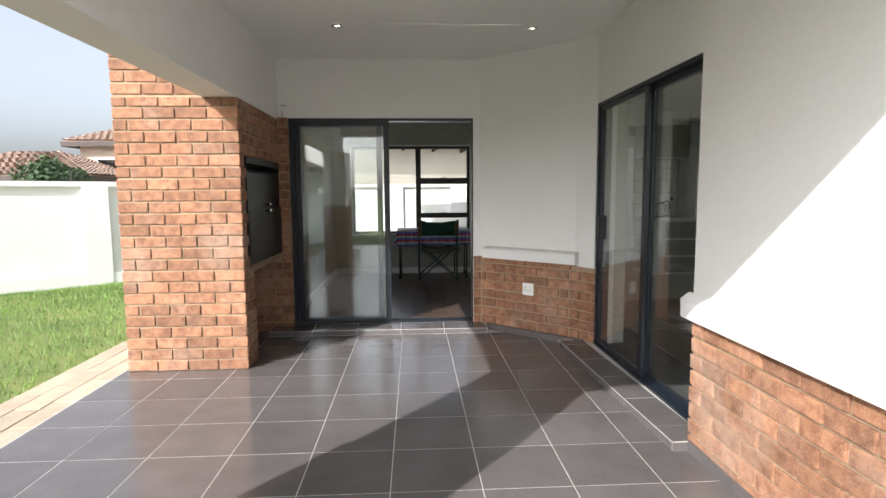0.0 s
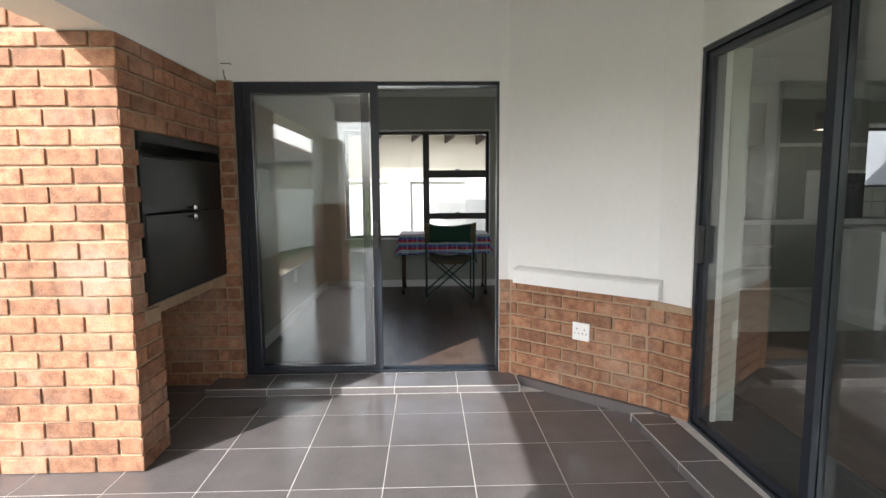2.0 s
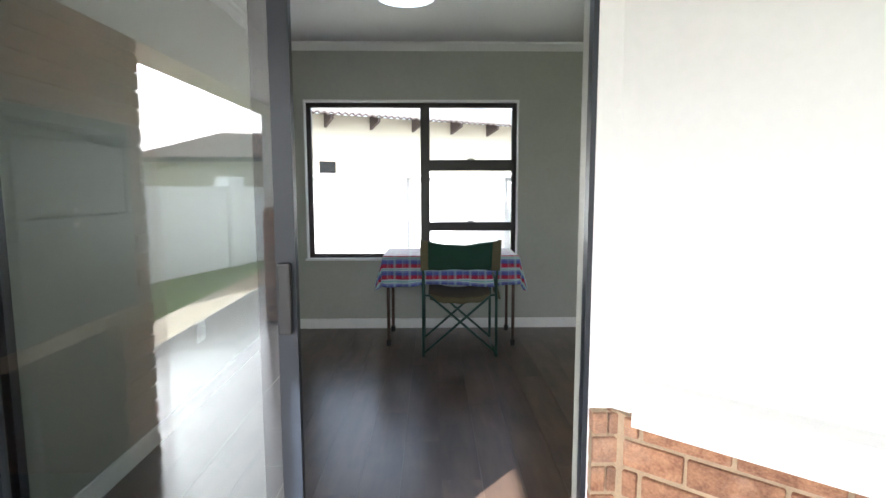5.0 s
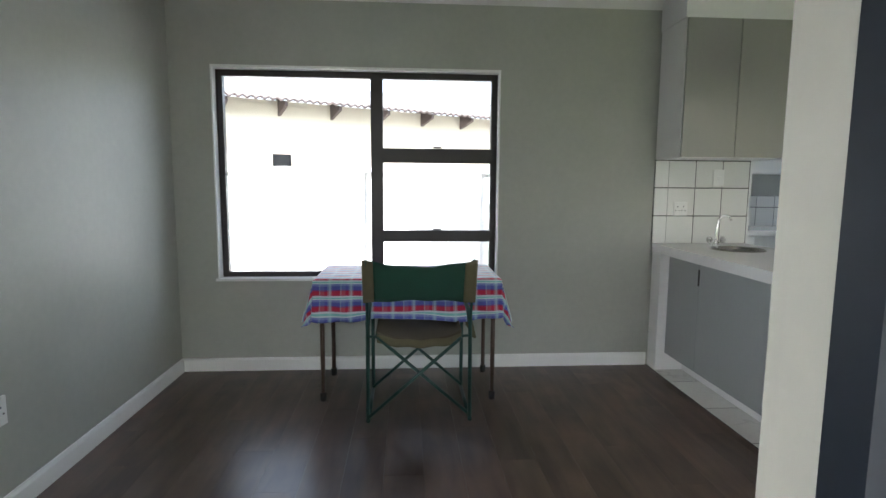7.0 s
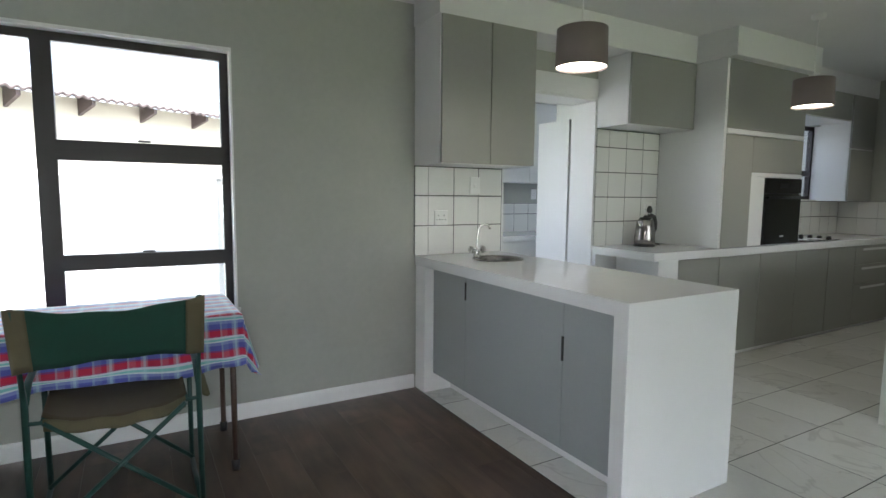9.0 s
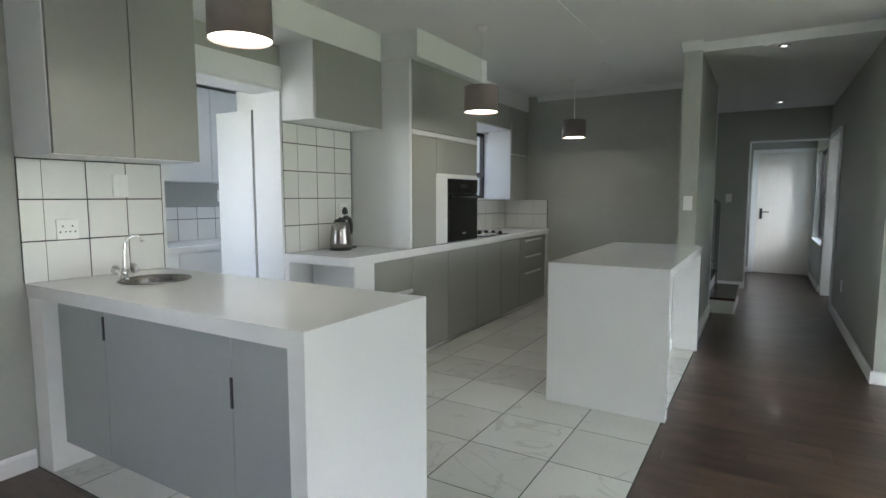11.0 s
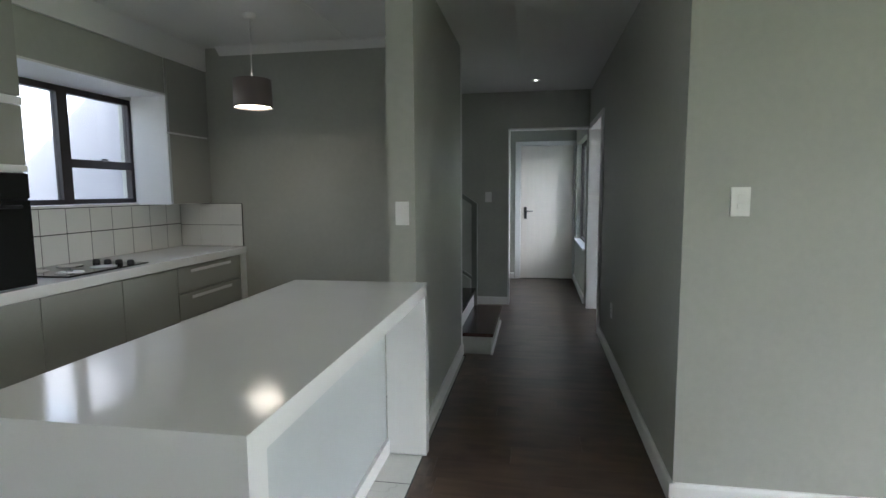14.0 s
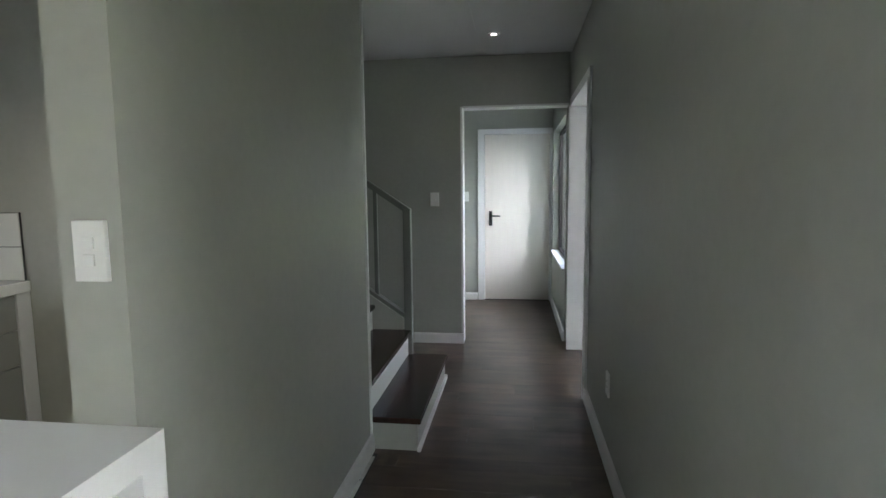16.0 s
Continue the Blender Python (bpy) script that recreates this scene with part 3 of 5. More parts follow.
structure("bulkhead_window", boxes((6.262, 7.698, 8.90, 9.199, 2.172, 2.439)), M_sage, "sage painted boxed wall above the kitchen window")
structure("trim_window_soffit", boxes((6.262, 7.698, 8.90, 9.33, 2.158, 2.171)), M_white, "white soffit over the kitchen window")
structure("trim_ceiling_strip", boxes((6.62, 9.6, 6.235, 6.265, 2.544, 2.555), (3.5, 6.2, 7.42, 7.45, CL - 0.006, CL + 0.01), (6.9, 8.2, 7.58, 7.61, CL - 0.006, CL + 0.01)), M_ceiling, "white ceiling cover strips")

# Skirtings: each a board with a rounded top.
SK = [(0, FL), (0.019, FL), (0.019, FL + 0.075), (0.012, FL + 0.09), (0, FL + 0.09)]
for a, b in (((2.70, 9.2), (-0.625, 9.2)), ((-0.625, 9.2), (-0.625, 6.0)), ((6.27, 0.9), (6.27, 5.508)), ((6.252, 5.49), (9.12, 5.49)), ((8.28, 6.70), (6.57, 6.70)),
             ((10.35, 6.405), (10.35, 9.0)), ((12.32, 6.42), (12.32, 7.3)), ((10.5, 5.51), (12.32, 5.51)), ((10.3, 3.1), (10.3, 5.36)), ((10.505, 7.3), (10.505, 6.42))):
    structure("baseboard", nosing(SK, a, b), M_white, "white painted skirting board")

# ---- glass doors ----
def sliding_door(name, u0, u1, z0, z1, split, plane, along, label, gap, handle_z):
    """A two-leaf aluminium slider. along 'x' or 'y'; the leaf up to split is glazed, the other open or fixed."""
    def b(a0, a1, d0, d1, c0, c1):
        return (a0, a1, plane + d0, plane + d1, c0, c1) if along == "x" else (plane + d0, plane + d1, a0, a1, c0, c1)
    t = thing(name, (u0, plane, z0) if along == "x" else (plane, u0, z0), label, "door")
    t["kind"] = "structure"
    part("frame_left", boxes(b(u0, u0 + 0.045, -0.02, 0.09, z0, z1)), M_alu, t)
    part("frame_right", boxes(b(u1 - 0.032, u1, -0.02, 0.02 if gap else 0.09, z0, z1)), M_alu, t)
    part("frame_head", boxes(b(u0 + 0.045, u1 - 0.032, -0.02, 0.09, z1 - 0.026, z1)), M_alu, t)
    part("track", boxes(b(u0 + 0.045, u1 - 0.032, -0.02, 0.09, z0, z0 + 0.022), b(u0 + 0.045, u1 - 0.032, 0.028, 0.036, z0 + 0.022, z0 + 0.034)), M_alu, t)
    leaves = [(u0 + 0.05, split - 0.012, 0.04, 0.075)] if gap else [(u0 + 0.047, split + 0.026, 0.03, 0.06), (split - 0.026, u1 - 0.034, -0.006, 0.022)]
    st = 0.055 if gap else 0.05
    if gap:
        leaves.append((u0 + 0.055, split + 0.062, -0.03, 0.001))
    for a0, a1, d0, d1 in leaves:
        leaf = part("leaf", boxes(b(a0, a0 + st, d0, d1, z0 + 0.03, z1 - 0.028), b(a1 - st, a1, d0, d1, z0 + 0.03, z1 - 0.028),
                                  b(a0 + st, a1 - st, d0, d1, z1 - (0.075 if gap else 0.062), z1 - 0.028), b(a0 + st, a1 - st, d0, d1, z0 + 0.03, z0 + 0.064)), M_alu, t, "blue-grey aluminium leaf")
        g = part("pane", boxes(b(a0 + 0.05, a1 - 0.05, (d0 + d1) / 2 - 0.003, (d0 + d1) / 2 + 0.003, z0 + 0.058, z1 - 0.058)), M_glass, leaf, "clear glass pane")
        g.visible_shadow = False
        if (a0, a1, d0, d1) != leaves[-1]:
            continue
        hu = a1 - 0.028
        part("handle", boxes(b(hu - 0.018, hu + 0.018, d0 - 0.03, d0 - 0.001, handle_z - 0.10, handle_z + 0.10), bevel=0.006), M_blackplastic, leaf, "black pull handle")
    return t


sliding_door("door_1", -0.55, 1.267, FL - 0.006, 2.088, 0.358, 5.745, "x", "half-open sliding glass door in a blue-grey aluminium frame", True, 1.05)
sliding_door("door_2", 2.985, 4.815, FL - 0.006, 2.082, 3.90, 2.215, "y", "closed wide sliding glass door in a blue-grey aluminium frame", False, 1.06)


# ---- windows ----
def window(name, x0, x1, z0, z1, y, mullion, bars, label):
    t = thing(name, (x0, y, z0), label, "window")
    t["kind"] = "structure"
    w, d = 0.042, 0.05
    part("window_frame", boxes((x0, x0 + w, y, y + d, z0, z1), (x1 - w, x1, y, y + d, z0, z1), (x0 + w, x1 - w, y, y + d, z1 - w, z1), (x0 + w, x1 - w, y, y + d, z0, z0 + 0.035)), M_bronze, t)
    part("mullion", boxes((mullion - 0.042, mullion + 0.042, y - 0.006, y + d - 0.004, z0 + 0.035, z1 - w)), M_bronze, t)
    for b0, b1 in bars:
        part("transom", boxes((mullion + 0.042, x1 - w, y - 0.006, y + d - 0.004, b0, b1)), M_bronze, t)
    ends = [z0 + 0.035] + [v for p in bars for v in p] + [z1 - w]
    panes = [(x0 + w, mullion - 0.042, z0 + 0.035, z1 - w)] + [(mullion + 0.042, x1 - w, ends[i], ends[i + 1]) for i in range(0, len(ends), 2)]
    for a, b, c, e in panes:
        g = part("pane", boxes((a, b, y + 0.02, y + 0.026, c, e)), M_winglass, t)
        g.visible_shadow = False
    for b0, b1 in bars:
        part("catch", boxes(((mullion + x1) / 2 - 0.03, (mullion + x1) / 2 + 0.03, y - 0.022, y - 0.007, b1 + 0.002, b1 + 0.014), bevel=0.003), M_bronze, t)
    return t


window("window_1", -0.345, 1.577, 0.706, 2.122, 9.27, 0.735, [(0.955, 1.035), (1.51, 1.61)], "wide dining window with a dark bronze aluminium frame")
window("window_2", 6.3, 7.86, 1.34, 2.155, 9.33, 7.2, [(1.60, 1.66)], "kitchen window with a dark bronze aluminium frame")
structure("trim_kitchen_reveal", boxes((7.852, 7.866, 9.19, 9.33, 1.33, 2.156),  (6.3, 7.866, 9.185, 9.33, 1.322, 1.338)), M_white, "white painted kitchen window reveal")
w3 = thing("window_3", (10.58, 5.40, 0.70), "passage window with a dark frame and white sill", "window")
w3["kind"] = "structure"
part("window_frame", boxes((10.58, 10.62, 5.40, 5.44, 0.70, 2.08), (12.11, 12.15, 5.40, 5.44, 0.70, 2.08), (10.62, 12.11, 5.40, 5.44, 2.04, 2.08), (10.62, 12.11, 5.40, 5.44, 0.70, 0.735)), M_bronze, w3)
pg = part("pane", boxes((10.62, 12.11, 5.417, 5.423, 0.735, 2.04)), M_winglass, w3)
pg.visible_shadow = False
part("window_sill", boxes((10.57, 12.16, 5.43, 5.535, 0.685, 0.703)), M_white, w3, "white painted sill")


# ---- kitchen ----
def front(bm, x0, x1, y0, y1, z0, z1):
    return box(bm, x0, x1, y0, y1, z0, z1, bevel=0.002)


# Peninsula with a sink.
pen = thing("peninsula_cabinet", (3.06, 8.3, FL), "grey-fronted peninsula cabinet with a white waterfall top", "cabinet")
part("wall_panel", boxes((2.715, 3.405, 9.06, 9.19, FL + 0.002, 0.89)), M_board, pen)
part("body", boxes((2.80, 3.36, 7.465, 9.06, 0.176, 0.888)), M_board, pen)
part("plinth", boxes((2.915, 3.30, 7.465, 9.06, FL + 0.001, 0.175)), M_board, pen)
for y0, y1, pull in ((7.468, 7.819, 0), (7.822, 8.659, (7.821, 0.60, 0.715)), (8.662, 9.057, (8.661, 0.735, 0.84))):
    d = part("door", front(bmesh.new(), 2.778, 2.799, y0, y1, 0.178, 0.884), M_grey, pen, "blue-grey door")
    if pull:
        part("handle", boxes((2.772, 2.7785, pull[0] - 0.006, pull[0] + 0.006, pull[1], pull[2]), bevel=0.002), M_blackplastic, d, "black slot pull")
top = bmesh.new()
SX, SY, SR = 3.10, 8.79, 0.148
ring = [(SX + SR * math.cos(2 * math.pi * k / 32), SY + SR * math.sin(2 * math.pi * k / 32)) for k in range(32)]
x0, x1, y0, y1 = 2.712, 3.408, 7.392, 9.195


def edge_point(px, py):
    dx, dy = px - SX, py - SY
    s = min(((x1 if dx > 0 else x0) - SX) / dx if abs(dx) > 1e-6 else 1e9, ((y1 if dy > 0 else y0) - SY) / dy if abs(dy) > 1e-6 else 1e9)
    return SX + dx * s, SY + dy * s


outer = [edge_point(*p) for p in ring]
for cx, cy in ((x0, y0), (x0, y1), (x1, y0), (x1, y1)):
    k = min(range(32), key=lambda i: (outer[i][0] - cx) ** 2 + (outer[i][1] - cy) ** 2)
    outer[k] = (cx, cy)
for zz, up in ((0.95, True), (0.888, False)):
    a = [top.verts.new((*p, zz)) for p in ring]
    b = [top.verts.new((*p, zz)) for p in outer]
    for k in range(32):
        q = (a[k], a[(k + 1) % 32], b[(k + 1) % 32], b[k])
        top.faces.new(q if not up else q[::-1])
    if up:
        ua, ub = a, b
for k in range(32):
    top.faces.new((ub[k], ub[(k + 1) % 32], b[(k + 1) % 32], b[k]))
    top.faces.new((ua[(k + 1) % 32], ua[k], a[k], a[(k + 1) % 32]))
bmesh.ops.recalc_face_normals(top, faces=top.faces)
ct = thing("countertop", (3.06, 7.43, FL), "white quartz waterfall worktop of the peninsula with a round cut-out", "worktop")
part("top", top, M_top, ct)
part("waterfall_end", boxes((2.7122, 3.4078, 7.3922, 7.465, FL + 0.002, 0.888)), M_top, ct, "white quartz waterfall end")

sink = thing("sink", (SX, SY, 0.95), "round stainless steel sink bowl set into the white worktop", "sink")
part("bowl", lathe(bmesh.new(), (SX, SY, 0.95), [(0.162, 0.001), (0.166, 0.005), (0.160, 0.009), (0.144, 0.004), (0.139, -0.01), (0.134, -0.09), (0.112, -0.12), (0.04, -0.13)], 36), M_kettle, sink)
part("drain", lathe(bmesh.new(), (SX, SY, 0.82), [(0.042, 0.0), (0.040, 0.004), (0.028, 0.004), (0.026, 0.0), (0.0, 0.0)], 20), M_chrome, sink)

tap = thing("tap", (3.03, 8.935, 0.95), "chrome swan-neck mixer tap with two handles", "tap")
TX0, TY0 = 3.03, 8.935
part("base", lathe(bmesh.new(), (TX0, TY0, 0.951), [(0.0, 0), (0.026, 0.0), (0.025, 0.012), (0.018, 0.022), (0.02, 0.036), (0.015, 0.05), (0.0, 0.054)], 20), M_chrome, tap)
arc = [(TX0 + 0.0006 * i * i * 0.2, TY0, 1.0 + 0.0125 * i) for i in range(11)] + [(TX0 + 0.012 + 0.034 * (1 - math.cos(a)), TY0 - 0.022 * (1 - math.cos(a)), 1.125 + 0.042 * math.sin(a)) for a in [0.25 * i for i in range(1, 11)]]
sp = part("spout", tube(bmesh.new(), arc, 0.0075, 12), M_chrome, tap)
end_ = Vector(arc[-1])
part("aerator", tube(bmesh.new(), [end_, end_ + Vector((0.004, -0.003, -0.014))], 0.0095, 12), M_steel, sp)
for s in (-1, 1):
    h = part("handle", tube(bmesh.new(), [(TX0, TY0, 0.985), (TX0 + s * 0.036, TY0 - 0.008, 1.0)], 0.009, 12), M_chrome, tap)
    bm = bmesh.new()
    for k in range(4):
        a = k * math.pi / 4
        dy, dz = math.cos(a) * 0.024, math.sin(a) * 0.024
        tube(bm, [(TX0 + s * 0.044, TY0 - 0.008 - dy, 1.003 - dz), (TX0 + s * 0.044, TY0 - 0.008 + dy, 1.003 + dz)], 0.0085, 8)
    tube(bm, [(TX0 + s * 0.034, TY0 - 0.008, 1.0), (TX0 + s * 0.058, TY0 - 0.01, 1.008)], [0.016, 0.019], 14)
    part("grip", bm, M_steel, h, "fluted grip")


# Wall cupboard over the sink.
uc = thing("wall_cabinet", (3.06, 9.03, 1.55), "grey two-door wall cupboard with white sides", "cabinet", "kitchen wall cupboards")
part("body", boxes((2.705, 3.415, 8.862, 9.195, 1.545, 2.418)), M_board, uc)
part("door", front(bmesh.new(), 2.71, 3.06, 8.842, 8.861, 1.55, 2.415), M_sagegrey, uc)
part("door", front(bmesh.new(), 3.065, 3.412, 8.842, 8.861, 1.55, 2.415), M_sagegrey, uc)

# Back run: base units, worktop, tall oven unit, wall cupboards.
shelf = thing("open_shelf_unit", (4.42, 8.9, FL), "white open end shelf unit with three shelves", "shelf")
part("side_panel", boxes((4.38, 4.60, 8.59, 8.66, 0.082, 0.888)), M_board, shelf)
part("back_panel", boxes((4.56, 4.60, 8.66, 9.19, 0.082, 0.888)), M_board, shelf)
part("wall_panel", boxes((4.32, 4.56, 9.15, 9.19, 0.082, 0.888)), M_board, shelf)
for zs in (0.082, 0.35, 0.62):
    part("shelf", boxes((4.33, 4.56, 8.66, 9.15, zs, zs + 0.03)), M_board, shelf)
part("plinth", boxes((4.34, 4.60, 8.61, 9.19, FL + 0.001, 0.082)), M_board, shelf)
dw = thing("drawer_unit", (4.85, 8.9, FL), "base unit with three grey drawers and white finger rails", "cabinet", "kitchen base units")
part("body", boxes((4.602, 5.10, 8.612, 9.19, 0.082, 0.888)), M_board, dw)
part("plinth", boxes((4.602, 5.10, 8.615, 9.19, FL + 0.001, 0.082)), M_board, dw)
for z0, z1 in ((0.086, 0.325), (0.358, 0.597), (0.630, 0.884)):
    part("drawer_front", front(bmesh.new(), 4.607, 5.096, 8.592, 8.611, z0, z1), M_sagegrey, dw)
    if z1 < 0.8:
        part("finger_rail", boxes((4.607, 5.096, 8.588, 8.611, z1 + 0.003, z1 + 0.030)), M_board, dw)
xs = [5.102, 5.66, 6.22, 6.78, 7.30]
for i, (a, b) in enumerate(zip(xs, xs[1:])):
    un = thing("base_cabinet", ((a + b) / 2, 8.9, FL), "grey-fronted kitchen base cupboard on a white plinth", "cabinet", "kitchen base units")
    part("body", boxes((a + 0.001, b - 0.001, 8.612, 9.19, 0.082, 0.888)), M_board, un)
    part("door", front(bmesh.new(), a + 0.003, b - 0.003, 8.592, 8.611, 0.086, 0.884), M_sagegrey, un)
    part("plinth", boxes((a + 0.001, b - 0.001, 8.615, 9.19, FL + 0.001, 0.082)), M_board, un)
un = thing("wide_drawer_unit", (7.7, 8.9, FL), "grey drawer unit with white slot handles", "cabinet", "kitchen base units")
part("body", boxes((7.301, 8.13, 8.612, 9.19, 0.082, 0.888)), M_board, un)
part("plinth", boxes((7.301, 8.13, 8.615, 9.19, FL + 0.001, 0.082)), M_board, un)
for z0, z1 in ((0.086, 0.495), (0.5, 0.69), (0.695, 0.884)):
    d = part("drawer_front", front(bmesh.new(), 7.304, 8.127, 8.592, 8.611, z0, z1), M_sagegrey, un)
    part("slot_handle", boxes((7.45, 7.98, 8.588, 8.5925, z1 - 0.05, z1 - 0.028)), M_board, d)
part("end_panel", boxes((8.132, 8.215, 8.585, 9.19, FL + 0.001, 0.888)), M_board, un)
solid("countertop", boxes((4.315, 8.217, 8.578, 9.195, 0.89, 0.95), bevel=0.003), M_top, "long white quartz kitchen worktop along the back wall", "worktop")

tall = thing("oven_tower", (5.66, 8.9, 0.95), "tall grey oven housing standing on the worktop", "cabinet")
part("side_panel", boxes((5.075, 5.105, 8.60, 9.19, 0.952, 2.418)), M_board, tall)
part("body", boxes((5.106, 6.215, 8.62, 9.19, 0.952, 2.418)), M_board, tall)
part("top_door", front(bmesh.new(), 5.108, 6.213, 8.597, 8.619, 1.895, 2.415), M_sagegrey, tall)
part("rail", boxes((5.106, 6.215, 8.593, 8.62, 1.852, 1.888)), M_board, tall)
part("tall_door", front(bmesh.new(), 5.108, 5.465, 8.597, 8.619, 0.955, 1.848), M_sagegrey, tall)
part("flap_door", front(bmesh.new(), 5.47, 6.213, 8.597, 8.619, 1.56, 1.848), M_sagegrey, tall)
part("rail", boxes((5.468, 6.215, 8.593, 8.62, 1.528, 1.556)), M_board, tall)
part("filler", boxes((5.468, 5.66, 8.60, 8.62, 0.955, 1.525)), M_board, tall)
oven = thing("oven", (5.9, 8.75, 0.96), "black glass built-in oven", "oven")
part("body", boxes((5.665, 6.21, 8.602, 8.6195, 0.957, 1.52)), M_black, oven)
part("door_glass", front(bmesh.new(), 5.67, 6.208, 8.585, 8.602, 0.962, 1.385), M_blackgloss, oven)
part("control_panel", front(bmesh.new(), 5.67, 6.208, 8.585, 8.602, 1.395, 1.517), M_blackgloss, oven)
part("handle", tube(bmesh.new(), [(5.72, 8.586, 1.355), (5.725, 8.553, 1.355), (6.13, 8.553, 1.355), (6.135, 8.586, 1.355)], 0.009, 10), M_black, oven)
part("display", boxes((5.87, 6.01, 8.5835, 8.586, 1.44, 1.475)), M_black, oven)
part("badge", boxes((5.91, 5.97, 8.5835, 8.586, 1.02, 1.032)), M_grey, oven, "small pale badge")


uc2 = thing("wall_cabinet", (4.7, 9.0, 1.9), "grey lift-up wall cupboard with a white side", "cabinet", "kitchen wall cupboards")
part("body", boxes((4.325, 5.073, 8.882, 9.195, 1.895, 2.418)), M_board, uc2)
part("door", front(bmesh.new(), 4.33, 5.07, 8.862, 8.881, 1.90, 2.415), M_sagegrey, uc2)
uc3 = thing("wall_cabinet", (7.96, 9.0, 1.33), "narrow grey wall cupboard beside the kitchen window", "cabinet", "kitchen wall cupboards")
part("body", boxes((7.70, 8.215, 8.902, 9.195, 1.325, 2.438)), M_board, uc3)
part("door", front(bmesh.new(), 7.703, 8.212, 8.882, 8.901, 1.33, 1.87), M_sagegrey, uc3)
part("door", front(bmesh.new(), 7.703, 8.212, 8.882, 8.901, 1.885, 2.435), M_sagegrey, uc3)

hob = thing("hob", (6.75, 8.88, 0.95), "black built-in hob with four control knobs", "hob")
part("plate", boxes((6.45, 7.08, 8.64, 9.13, 0.951, 0.960), bevel=0.003), M_blackgloss, hob)
for k in range(4):
    part("knob", lathe(bmesh.new(), (6.99, 8.70 + 0.085 * k, 0.960), [(0.022, 0), (0.021, 0.022), (0.012, 0.027), (0, 0.027)], 16), M_blackplastic, hob)
for cx, cy in ((6.58, 8.76), (6.58, 9.0), (6.83, 8.76), (6.83, 9.0)):
    part("burner", lathe(bmesh.new(), (cx, cy, 0.960), [(0.075, 0), (0.074, 0.004), (0.06, 0.004), (0.058, 0.002), (0.0, 0.002)], 24), M_steel, hob)

# Island.
isl = thing("island", (5.7, 7.0, FL), "white quartz kitchen island with a grey recessed side", "island")
part("body", boxes((4.875, 6.50, 6.87, 7.33, 0.12, 0.888)), M_board, isl)
part("plinth", boxes((4.875, 6.50, 6.89, 7.28, FL + 0.002, 0.12)), M_board, isl)
part("side_board", boxes((4.877, 6.498, 6.85, 6.869, 0.135, 0.886)), M_paleboard, isl, "pale blue-grey recessed board")
part("foot_strip", boxes((4.877, 6.498, 6.835, 6.869, FL + 0.002, 0.134)), M_board, isl)
for a, b in ((4.88, 5.41), (5.415, 5.95), (5.955, 6.498)):
    part("door", front(bmesh.new(), a, b, 7.331, 7.349, 0.125, 0.884), M_sagegrey, isl)
ct = thing("countertop", (4.84, 7.0, FL), "white quartz waterfall worktop of the island", "worktop")
part("top", boxes((4.80, 6.568, 6.64, 7.36, 0.889, 0.95)), M_top, ct)
part("waterfall_end", boxes((4.8002, 4.875, 6.6402, 7.3598, FL + 0.002, 0.889)), M_top, ct, "white quartz waterfall end")
part("far_panel", boxes((6.50, 6.5678, 6.6402, 6.845, FL + 0.002, 0.889)), M_top, ct)


# Kettle.
kt = thing("kettle", (4.735, 9.02, 0.951), "brushed steel electric kettle with a black handle", "kettle")
kc = (4.735, 9.02, 0.951)
part("base", lathe(bmesh.new(), kc, [(0, 0), (0.085, 0), (0.086, 0.012), (0.078, 0.02), (0, 0.02)], 28), M_blackplastic, kt)
part("body", lathe(bmesh.new(), kc, [(0.078, 0.021), (0.084, 0.03), (0.083, 0.06), (0.072, 0.16), (0.066, 0.205), (0.06, 0.215), (0, 0.222)], 32), M_kettle, kt)
part("lid", lathe(bmesh.new(), kc, [(0.05, 0.22), (0.046, 0.232), (0.02, 0.238), (0.012, 0.25), (0, 0.252)], 24), M_blackplastic, kt)
part("handle", tube(bmesh.new(), [(kc[0] + dx, kc[1], kc[2] + dz) for dx, dz in ((0.03, 0.232), (0.07, 0.25), (0.105, 0.235), (0.122, 0.19), (0.12, 0.13), (0.10, 0.075), (0.082, 0.06))], [0.014, 0.018, 0.018, 0.017, 0.016, 0.014, 0.012], 12), M_blackplastic, kt)
bm = bmesh.new()
sp = [bm.verts.new((kc[0] + x, kc[1] + y, kc[2] + z)) for x, y, z in ((-0.062, -0.03, 0.2), (-0.062, 0.03, 0.2), (-0.10, 0, 0.212), (-0.074, -0.02, 0.14), (-0.074, 0.02, 0.14))]
for q in ((0, 2, 1), (0, 3, 2), (1, 2, 4), (3, 4, 2), (0, 1, 4, 3)):
    bm.faces.new([sp[i] for i in q])
part("spout", bm, M_kettle, kt)
cord = [(kc[0] + 0.08, kc[1] + 0.02, 0.956), (kc[0] + 0.16, kc[1] - 0.02, 0.956), (kc[0] + 0.22, kc[1] + 0.03, 0.957), (kc[0] + 0.19, kc[1] + 0.09, 0.96), (kc[0] + 0.12, kc[1] + 0.13, 1.0), (kc[0] + 0.13, kc[1] + 0.15, 1.06), (4.955, 9.165, 1.22)]
part("cord", tube(bmesh.new(), cord, 0.0035, 8), M_blackplastic, kt)
part("plug", lathe(bmesh.new(), (4.955, 9.163, 1.225), [(0, -0.01), (0.022, -0.006), (0.024, 0.02), (0.012, 0.05), (0, 0.052)], 14), M_blackplastic, kt)


